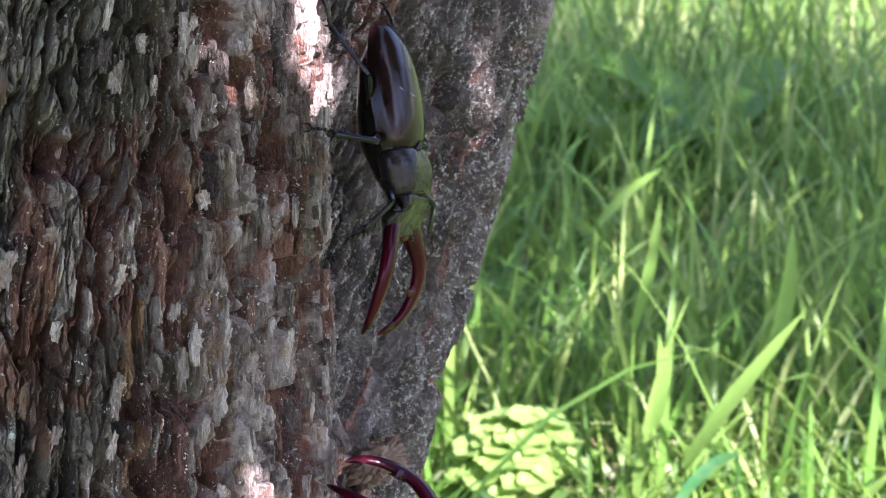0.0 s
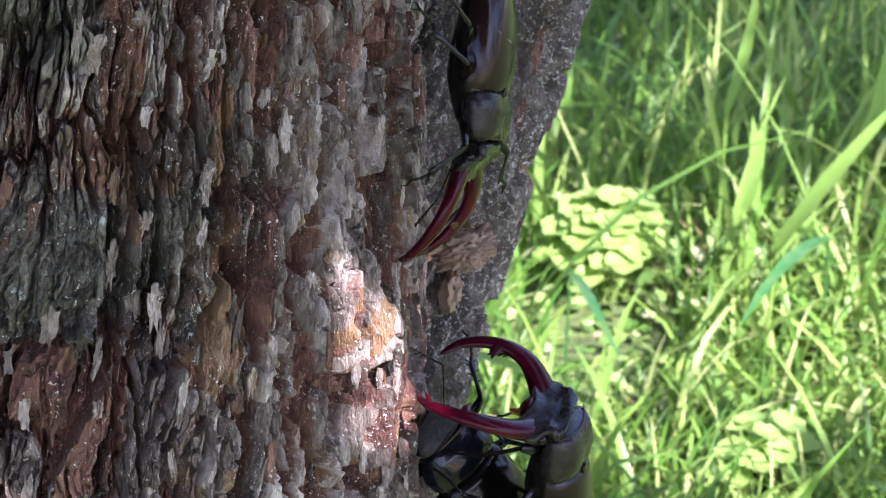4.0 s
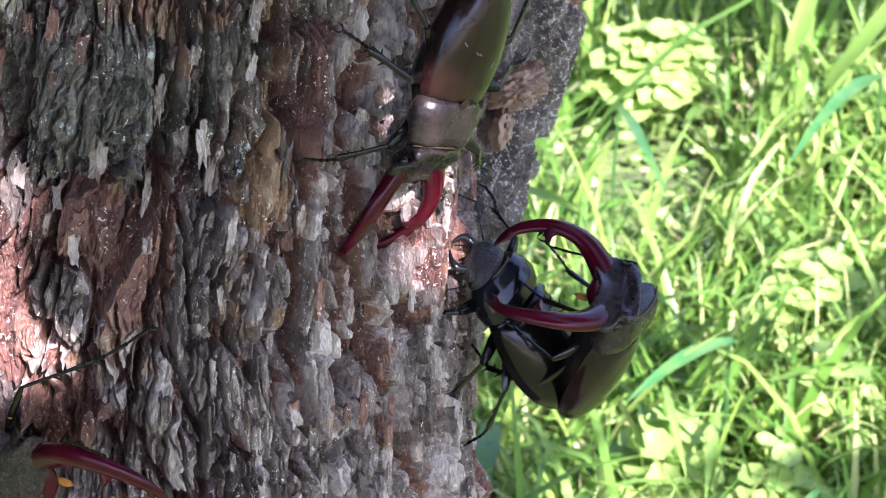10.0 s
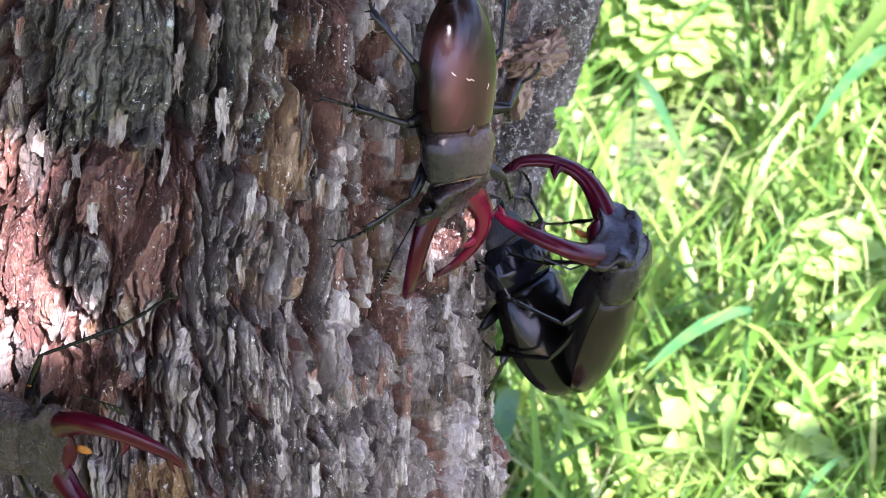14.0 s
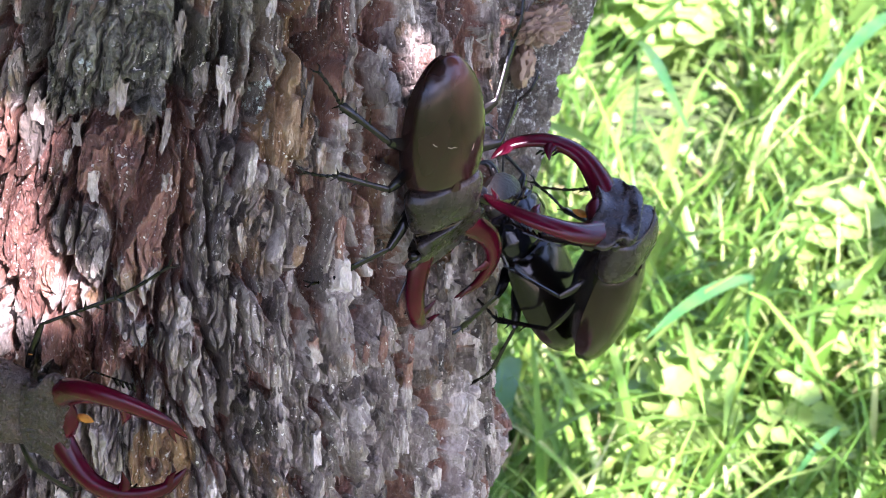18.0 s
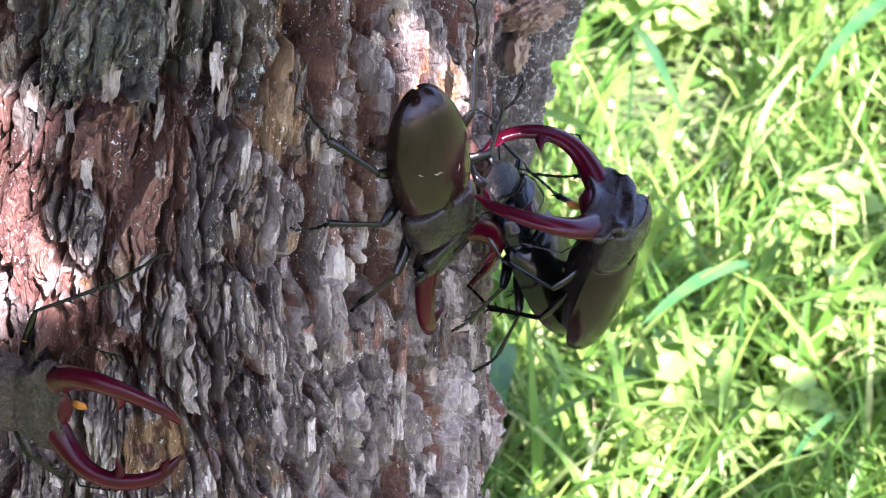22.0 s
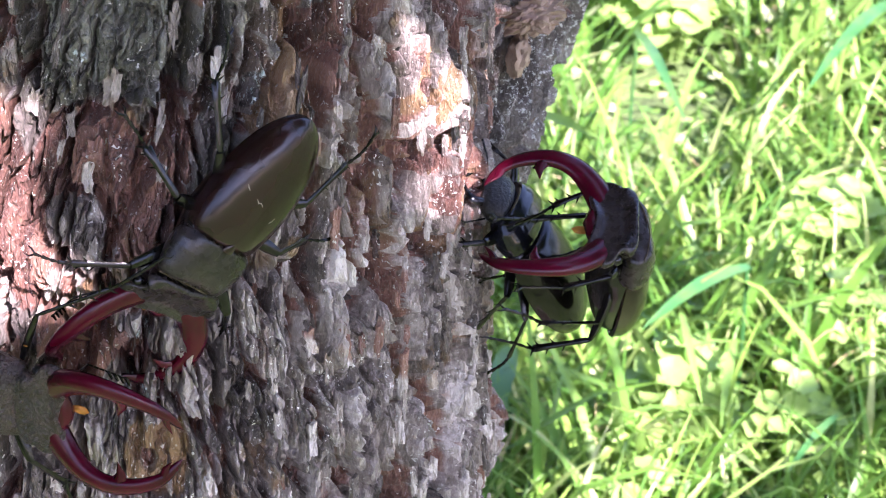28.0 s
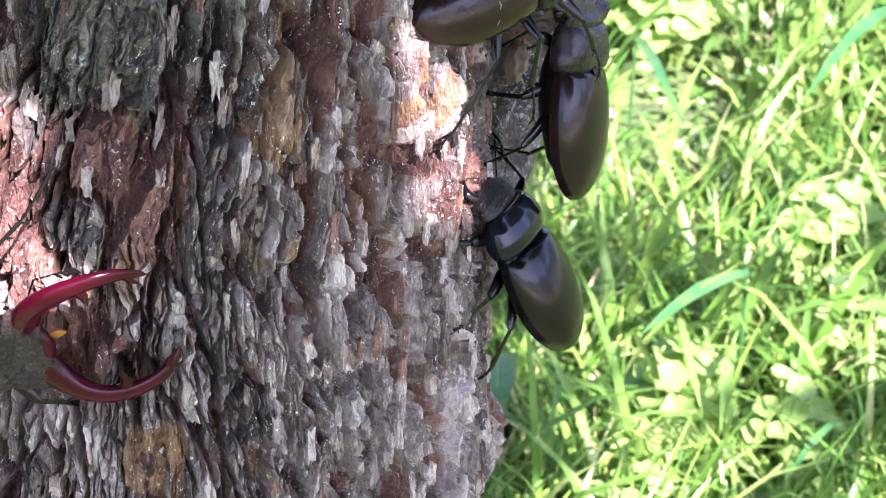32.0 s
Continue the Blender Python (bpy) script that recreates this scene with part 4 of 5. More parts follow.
SHELL_WIDE = ((0, 0.80), (0.03, 0.855), (0.08, 0.905), (0.18, 0.96), (0.34, 1.0), (0.5, 0.985), (0.62, 0.925), (0.73, 0.825), (0.82, 0.70), (0.89, 0.555), (0.94, 0.42), (0.975, 0.285), (0.992, 0.17), (1, 0.05))
SHELL_HIGH = ((0, 0.68), (0.06, 0.82), (0.2, 0.96), (0.42, 1.0), (0.6, 0.95), (0.75, 0.82), (0.87, 0.62), (0.95, 0.40), (1, 0.15))


def shell_height(x, y, L=29.6, W=9.7, H=5.9):
    """Height of a wing case's back at x and y, in millimetres."""
    w, h = W * prof(-y / L, SHELL_WIDE), H * prof(-y / L, SHELL_HIGH)
    return h * math.sqrt(max(0.0, 1 - min(1.0, abs(x) / w) ** 2.2)) + 0.03


def wing_case(side, L, W, H):
    """One elytron: a thin domed shell from the seam to its turned-down side edge."""
    bm = bmesh.new()
    rings = []
    for s in (0, 0.012, 0.03, 0.055, 0.08, 0.13, 0.18, 0.26, 0.34, 0.42, 0.5, 0.56, 0.62, 0.68, 0.73, 0.78, 0.82, 0.86, 0.89, 0.92, 0.94, 0.96, 0.975, 0.985, 0.992, 0.997, 1.0):
        w, h = W * prof(s, SHELL_WIDE), H * prof(s, SHELL_HIGH)
        drop = 1 - 0.16 * (1 - smooth(s, 0.0, 0.03))
        y = -L * s + 0.8 * (1 - s) * 0
        outer, inner = [], []
        for k in range(13):
            a = radians(90 - 8.6 * k)
            seam = 0.05 if k else 0.03
            xx, zz = w * math.cos(a) ** 0.9 if math.cos(a) > 0 else w * math.cos(a), h * math.sin(a)
            if k == 0:
                zz -= 0.05
            if k == 12:
                xx += 0.35
            outer.append((side * (xx + seam), y, zz * drop))
            inner.append((side * (xx * 0.93 + seam * 0.5), y, zz * drop * 0.9 - 0.45))
        rings.append(outer + inner[::-1])
    return loft(bm, rings)


def body_rings(keys, n=24, power=0.85):
    """Rings from rows of y, half width, top, bottom."""
    ys = [k[0] for k in keys]
    out = []
    for y in np.linspace(ys[0], ys[-1], 4 * len(keys)):
        w, t, b = (float(np.interp(y, sorted(ys), [k[i] for k in sorted(keys)])) for i in (1, 2, 3))
        out.append(oval(y, w, t, b, n, power))
    return out


def mandible(side, S):
    """A stag-beetle jaw: bowed, flattened, one inner tooth and a forked tip."""
    bm = bmesh.new()
    path = [(5.8, 13.6, -0.3), (9.2, 16.8, 0.9), (11.8, 21.0, 2.2), (12.6, 26.0, 2.6), (11.6, 31.4, 1.8), (9.0, 36.0, 0.2), (4.8, 38.8, -2.0)]
    pts = spline([(side * x, 2.7 + 15.8 + (y - 15.8) * S, z) for x, y, z in path], 26) * MM
    rad = np.interp(np.linspace(0, 1, 26), [0, 0.12, 0.35, 0.55, 0.62, 0.8, 0.93, 1], [3.3, 3.1, 2.45, 2.05, 1.9, 1.45, 0.85, 0.08]) * MM
    tube(bm, pts, rad, 12, 0.66)
    # inner tooth, fork at the tip, saw edge
    def tooth(f, dx, dy, r, hook=0.0):
        i = int(f * 25)
        p = pts[i]
        q = p + np.array([side * dx, dy, -0.3]) * MM
        m = 0.45 * p + 0.55 * q + np.array([0, hook, 0]) * MM
        tube(bm, [p, m, q], [r * MM, r * 0.5 * MM, 0.06 * MM], 8, 0.6)
    tooth(0.56, -6.0, -0.3, 2.0, 0.6)
    tooth(0.54, -2.6, 0.4, 1.9)
    tooth(0.86, -4.4, 1.5, 1.3, -0.5)
    for k in range(8):
        tooth(0.62 + 0.028 * k, -1.75 + 0.05 * k, 0.2, 0.45)
    for k in range(4):
        tooth(0.38 + 0.04 * k, -2.3 + 0.1 * k, 0.2, 0.42)
    return bm


def antenna(side, y0):
    bm = bmesh.new()
    a, b = Vector((side * 8.2, y0, -1.0)), Vector((side * 16.5, y0 + 5.5, 1.5))
    tube(bm, [a * MM, (a + b) * 0.5 * MM, b * MM], [0.22 * MM, 0.16 * MM, 0.26 * MM], 6)
    d = Vector((side * -0.15, 1, -0.15)).normalized()
    for k in range(7):
        p = b + d * (1.15 * k)
        tube(bm, [p * MM, (p + d * 1.0) * MM], [0.17 * MM, 0.22 * MM], 6)
        if k > 2:
            q = p + d * 0.6
            tube(bm, [q * MM, (q + Vector((-side * 1.5, 0.9, 0))) * MM], [0.36 * MM, 0.22 * MM], 5)
    return bm


def leg(thing, side, hip, knee, ankle, toe, thick=1.0, golden=False):
    """femur > tibia, tarsus: a flattened thigh, a spined shin, a beaded foot with two claws."""
    hip, knee, ankle, toe = (Vector((side * p[0], p[1], p[2])) for p in (hip, knee, ankle, toe))
    bm = bmesh.new()
    pts = spline([(0, 0, 0), tuple((knee - hip) * 0.5 + Vector((0, 0, 0.4))), tuple(knee - hip)], 9) * MM
    tube(bm, pts, np.interp(np.linspace(0, 1, 9), [0, 0.3, 0.7, 1], [0.8, 1.2, 1.0, 0.6]) * MM * thick, 8, 0.7)
    femur = part("leg", bm, BLACK, thing)
    femur.location = hip * MM
    bm = bmesh.new()
    a, b = knee - hip, ankle - hip
    d = (b - a)
    tube(bm, [tuple((a + d * f) * MM) for f in (0, 0.08, 0.35, 0.7, 0.95, 1)], [r * MM * thick for r in (0.36, 0.54, 0.46, 0.56, 0.72, 0.36)], 8, 0.6)
    n = d.normalized().cross(Vector((0.1, 0.2, 1))).normalized()
    for f, s in ((0.42, 1), (0.58, -1), (0.7, 1), (0.84, -1), (0.97, 1), (0.98, -1)):
        p = a + d * f
        q = p + n * (s * 1.7) + d.normalized() * 1.1
        tube(bm, [p * MM, q * MM], [0.36 * MM, 0.06 * MM], 5)
    part("tibia", bm, BLACK, femur)
    bm = bmesh.new()
    c = toe - hip
    mid = (b + c) * 0.5 + Vector((0, 0, 0.9))
    beads = spline([tuple(b), tuple(mid), tuple(c)], 6)
    for p, q in zip(beads, beads[1:]):
        p, q = Vector(p), Vector(q)
        tube(bm, [p * MM, (p * 0.35 + q * 0.65) * MM, q * MM], [0.22 * MM, 0.36 * MM, 0.44 * MM], 6)
    e = (Vector(beads[-1]) - Vector(beads[-2])).normalized()
    for s in (1, -1):
        f = e.cross(Vector((0, 0, 1))).normalized() * s
        p = Vector(beads[-1])
        tube(bm, [p * MM, (p + e * 1.0 + f * 0.8) * MM, (p + e * 1.5 + f * 0.9 + Vector((0, 0, -0.9))) * MM], [0.25 * MM, 0.2 * MM, 0.05 * MM], 5)
    part("tarsus", bm, BLACK, femur)
    if golden:
        bm = bmesh.new()
        bmesh.ops.create_icosphere(bm, subdivisions=2, radius=1.0)
        m = (knee - hip) * 0.35
        for v in bm.verts:
            c = v.co.copy()
            v.co = (m + Vector((0, 0, 0.7)) + Vector((c.x * 0.4, c.y * 0.5, c.z * 0.4)) + (knee - hip).normalized() * c.x * 0.8) * MM
        part("hair_patch", bm, ORANGE, femur, "golden hair patch")
    return femur


STANCE = (  # hip, knee, ankle, toe for the front, middle and hind leg
    ((6.0, 6.0, -3.2), (14.5, 11.5, 0.5), (22.5, 17.0, -4.5), (29.0, 18.5, -6.5)),
    ((6.0, -3.5, -3.8), (15.0, -3.5, 0.5), (24.0, -7.5, -5.0), (31.0, -10.0, -6.5)),
    ((5.5, -9.0, -3.8), (13.5, -15.0, 0.0), (21.0, -25.0, -5.0), (24.0, -33.0, -6.5)))


CLASP = (  # legs drawn in under the body to hold on
    ((6.0, 6.0, -3.2), (11.0, 9.0, -6.0), (10.0, 4.0, -15.0), (7.5, 1.0, -23.0)),
    ((6.0, -3.5, -3.8), (13.0, -6.0, -6.5), (12.5, -6.0, -19.0), (11.0, -2.0, -26.5)),
    ((5.5, -9.0, -3.8), (11.5, -17.0, -7.0), (10.5, -23.0, -19.0), (8.0, -22.0, -28.0)))
CLING = (
    ((5.5, 5.5, -3.2), (12.5, 9.0, -1.5), (17.5, 13.5, -7.5), (21.5, 17.0, -10.5)),
    ((5.5, -3.0, -3.8), (13.5, -4.5, -3.0), (17.5, -8.5, -11.5), (19.0, -10.0, -18.0)),
    ((5.0, -8.0, -3.8), (11.0, -14.0, -4.0), (14.0, -21.0, -11.0), (14.5, -24.0, -18.0)))
REACH = (((8.0, 8.0, -2.5), (22.0, 12.5, 1.0), (30.5, 26.0, -2.0), (39.0, 35.0, -4.0)),) + STANCE[1:]


def male_beetle(label, jaw=1.0, stances=(STANCE, STANCE), shield=None, reach=1.35, stout=1.35):
    """A male stag beetle; +y is forward and +z its back. The origin is where wing cases and thorax meet."""
    b = new("male_stag_beetle")
    tagged(b, label, "beetle", "stag beetles on the trunk")
    shield = shield or MATT
    L, W, H = 29.6, 9.7, 5.9
    part("wing_case", wing_case(1, L, W, H), BROWN, b, "smooth chestnut-brown wing case")
    part("wing_case", wing_case(-1, L, W, H), BROWN, b, "smooth chestnut-brown wing case")
    bm = loft(bmesh.new(), body_rings([(-27.4, 1.5, 0.6, 1.2), (-25, 5.0, 1.4, 2.8), (-20, 7.6, 2.4, 5.6), (-10, 8.8, 3.0, 7.8), (-4, 8.8, 3.0, 8.3), (0, 8.2, 2.8, 7.6), (5, 6.5, 2.2, 6.2), (8.5, 4.5, 2.0, 4.6)]))
    part("abdomen", bm, BLACK, b, "black underside of the body")
    bm = bmesh.new()
    tube(bm, [(0, 0.2 * MM, 4.3 * MM), (0, -0.9 * MM, 4.65 * MM), (0, -2.0 * MM, 4.8 * MM)], [1.3 * MM, 1.0 * MM, 0.15 * MM], 8, 0.35)
    part("scutellum", bm, BROWN, b)
    rings = body_rings([(-0.5, 7.4, 3.7, 3.0), (0.2, 8.7, 4.4, 3.4), (1.6, 9.5, 4.75, 3.7), (3.4, 9.5, 4.95, 3.8), (5.4, 9.0, 4.9, 3.8), (7.4, 8.6, 4.5, 3.5), (8.8, 8.1, 3.9, 3.1), (9.5, 7.2, 3.2, 2.6)], 40, 0.8)
    for ring in rings:      # thin flared margin along both sides, shallow furrow down the middle
        for k, (x, y, z) in enumerate(ring):
            e = math.exp(-((z - 0.4) / 0.8) ** 2)
            ring[k] = (x * (1 + 0.06 * e), y + 0.012 * x * x * smooth(y, 3, 9), z - (0.35 * math.exp(-(x / 1.0) ** 2) if z > 0 else 0) + 0.25 * math.exp(-((abs(x) - 5.2) / 1.4) ** 2) * smooth(y, 1, 4))
    part("thorax", loft(bmesh.new(), rings), shield, b, "dull dark brown thorax shield")
    bm = bmesh.new()
    tube(bm, [(x * MM, (9.6 + 0.010 * x * x) * MM, (3.35 - 0.034 * x * x) * MM) for x in range(-8, 9, 2)], [0.16 * MM] * 9, 6)
    part("thorax_rim", bm, ORANGE_DARK, b, "yellowish front rim of the thorax")
    head = new_head(b, jaw, shield)
    for side, stance in zip((1, -1), stances):
        for k, (hip, knee, ankle, toe) in enumerate(stance):
            leg(b, side, hip, knee, ankle, toe, reach if k == 0 and side < 0 else stout, k == 0)
    return b, head


def shield_outline(n=60):
    """Top view of the head: narrow neck, notched sides, flared corners, hollow front edge."""
    half = [(0, 9.3), (3.6, 9.2), (6.6, 9.4), (8.4, 10.2), (8.9, 11.2), (8.5, 12.3), (9.2, 13.3), (10.6, 14.0), (11.4, 15.4), (11.0, 17.3), (9.6, 19.0), (7.2, 19.9), (3.8, 18.9), (0, 18.3)]
    loop = half + [(-x, y) for x, y in half[-2:0:-1]]
    pts = spline([(x, y, 0) for x, y in loop + loop[:1]], n + 1)[:-1]
    return [(p[0], p[1]) for p in pts]


def new_head(b, jaw, shield):
    """The broad shield-like head with raised crest, eyes, jaws, feelers and orange mouth brush."""
    rings = []
    for z, k in ((-3.0, 0.62), (-2.2, 0.76), (-0.6, 0.84), (1.0, 0.90), (1.9, 0.985), (2.5, 1.0), (3.0, 0.985), (3.35, 0.94), (3.4, 0.88), (3.1, 0.78), (2.75, 0.62), (2.6, 0.4), (2.6, 0.2), (2.6, 0.03)):
        ring = []
        for x, y in shield_outline():
            px, py = x * k, 13.2 + (y - 13.2) * k
            up = 0.0
            if z > 1.5:
                up = -0.10 * (py - 13) * (1 if py > 13 else 0) * 2.2 + 0.75 * math.exp(-((py - 10.6 - 0.02 * px * px) / 0.9) ** 2) - 0.012 * px * px + 0.7 * math.exp(-((abs(px) - 6.6) / 1.3) ** 2 - ((py - 14.8) / 2.4) ** 2)
            ring.append((px, py - 10, z + up))
        rings.append(ring)
    bm = loft(bmesh.new(), rings)
    head = part("head", bm, shield, b, "broad dull dark head shield with raised crest and flared corners")
    head.location = (0, 10 * MM, 0)
    for side in (1, -1):
        for name, bm, m, lab in (("mandible", mandible(side, jaw), RED, "glossy oxblood-red jaw with inner tooth"), ("antenna", antenna(side, 18.0), BLACK, "black elbowed feeler with comb tip")):
            o = part(name, bm, m, head, lab)
            o.location = (0, -10 * MM, 0)
        bm = bmesh.new()
        bmesh.ops.create_uvsphere(bm, u_segments=12, v_segments=8, radius=1.25 * MM, matrix=Matrix.Translation((side * 9.3 * MM, 3.4 * MM, 0.6 * MM)))
        part("eye", bm, BLACK, head)
    bm = bmesh.new()
    tube(bm, [(-5.2 * MM, 6.6 * MM, -0.6 * MM), (-2.4 * MM, 8.2 * MM, -0.2 * MM), (0, 8.7 * MM, 0), (2.4 * MM, 8.2 * MM, -0.2 * MM), (5.2 * MM, 6.6 * MM, -0.6 * MM)], [1.2 * MM, 1.6 * MM, 1.8 * MM, 1.6 * MM, 1.2 * MM], 10, 1.1)
    part("clypeus", bm, RED, head, "plum-brown face plate between the jaws")
    bm = bmesh.new()
    bmesh.ops.create_icosphere(bm, subdivisions=3, radius=1.0)
    for v in bm.verts:
        c = v.co.copy()
        v.co = Vector((c.x * 1.0, 10.6 + c.y * 1.7, -2.2 + c.z * 0.6)) * MM * (1 + 0.04 * noise.noise(c * 9.0))
    part("mouth_brush", bm, ORANGE, head, "orange bristly mouth brush")
    return head


def female_beetle(label, stances=(STANCE, STANCE)):
    """A female: smaller, black, with short jaws."""
    b = new("female_stag_beetle")
    tagged(b, label, "beetle", "stag beetles on the trunk")
    L, W, H = 26.5, 9.9, 6.0
    part("wing_case", wing_case(1, L, W, H), DARKBROWN, b, "glossy black-brown wing case")
    part("wing_case", wing_case(-1, L, W, H), DARKBROWN, b, "glossy black-brown wing case")
    part("abdomen", loft(bmesh.new(), body_rings([(-23.5, 1.5, 0.6, 0.8), (-20, 5.5, 1.8, 2.4), (-14, 8.2, 2.6, 3.6), (-6, 8.8, 3.0, 4.4), (0, 8.0, 2.8, 4.2), (2.5, 6.0, 2.2, 3.4)])), BLACK, b)
    part("thorax", loft(bmesh.new(), body_rings([(0.4, 7.6, 3.8, 3.0), (1.4, 8.8, 4.6, 3.6), (4.0, 9.3, 5.1, 4.0), (7.0, 8.6, 4.6, 3.8), (9.0, 7.2, 3.7, 3.2), (9.8, 6.2, 3.0, 2.6)])), BLUE_BLACK, b, "glossy blue-black thorax")
    bm = bmesh.new()
    tube(bm, [(x * MM, (9.9 - 0.02 * x * x) * MM, (3.2 - 0.05 * x * x) * MM) for x in (-6, -4, -2, 0, 2, 4, 6)], [0.2 * MM] * 7, 6)
    part("thorax_rim", bm, ORANGE_DARK, b, "yellowish front rim of the thorax")
    bm = loft(bmesh.new(), [[(x, y - 9, z) for x, y, z in r] for r in body_rings([(8.8, 5.4, 2.4, 2.2), (10.2, 6.3, 2.9, 2.6), (12.2, 6.4, 2.6, 2.6), (14.0, 5.2, 1.9, 2.0), (15.4, 3.4, 1.1, 1.4)])])
    head = part("head", bm, BLACK_ROUGH, b, "coarsely pitted black head")
    head.location = (0, 9 * MM, 0)
    for side in (1, -1):
        bm = bmesh.new()
        tube(bm, spline([(side * 3.0, 5.6, 0), (side * 4.0, 7.6, 0.2), (side * 3.2, 9.4, 0.2), (side * 1.0, 10.6, 0)], 9) * MM, np.interp(np.linspace(0, 1, 9), [0, 0.5, 1], [1.2, 0.9, 0.15]) * MM, 8, 0.8)
        part("mandible", bm, BLACK, head, "short black jaw")
        o = part("antenna", antenna(side * 0.75, 4.0), BLACK, head)
        bm = bmesh.new()
        bmesh.ops.create_uvsphere(bm, u_segments=12, v_segments=8, radius=1.0 * MM, matrix=Matrix.Translation((side * 5.6 * MM, 3.2 * MM, 0)))
        part("eye", bm, BLACK, head)
    for side, stance in zip((1, -1), stances):
        for hip, knee, ankle, toe in stance:
            leg(b, side, hip, knee, ankle, toe, 1.25)
    return b, head


def scratch(b, pts, r):
    bm = bmesh.new()
    tube(bm, [Vector((x, y, shell_height(x, y))) * MM for x, y in pts], [0.05 * MM] + [r * MM] * (len(pts) - 2) + [0.05 * MM], 6, 0.5)
    part("scratch", bm, NICK, b, "pale nick in the wing case")


climber, climber_head = male_beetle("large male stag beetle with chestnut wing cases crawling over the bark")
scratch(climber, [(1.2, -11.2), (2.0, -11.7), (2.5, -11.4), (3.3, -12.0)], 0.10)
scratch(climber, [(5.6, -12.6), (6.1, -13.0), (6.4, -13.4)], 0.09)
scratch(climber, [(-2.9, -9.0), (-3.3, -9.6), (-3.5, -10.4)], 0.09)
rider, rider_head = male_beetle("male stag beetle with red jaws clasping the black female", 1.0, (CLASP, CLASP), None, 1.25, 1.25)
waiter, waiter_head = male_beetle("male stag beetle with dark red jaws resting on the bark", 1.06, (STANCE, REACH), CRUSTED, 0.75)
female, female_head = female_beetle("glossy black female stag beetle clinging to the trunk's flank", (CLING, CLING))

female.scale = (1.12, 1.12, 1.12)
rider.scale = (1.07, 1.07, 1.07)


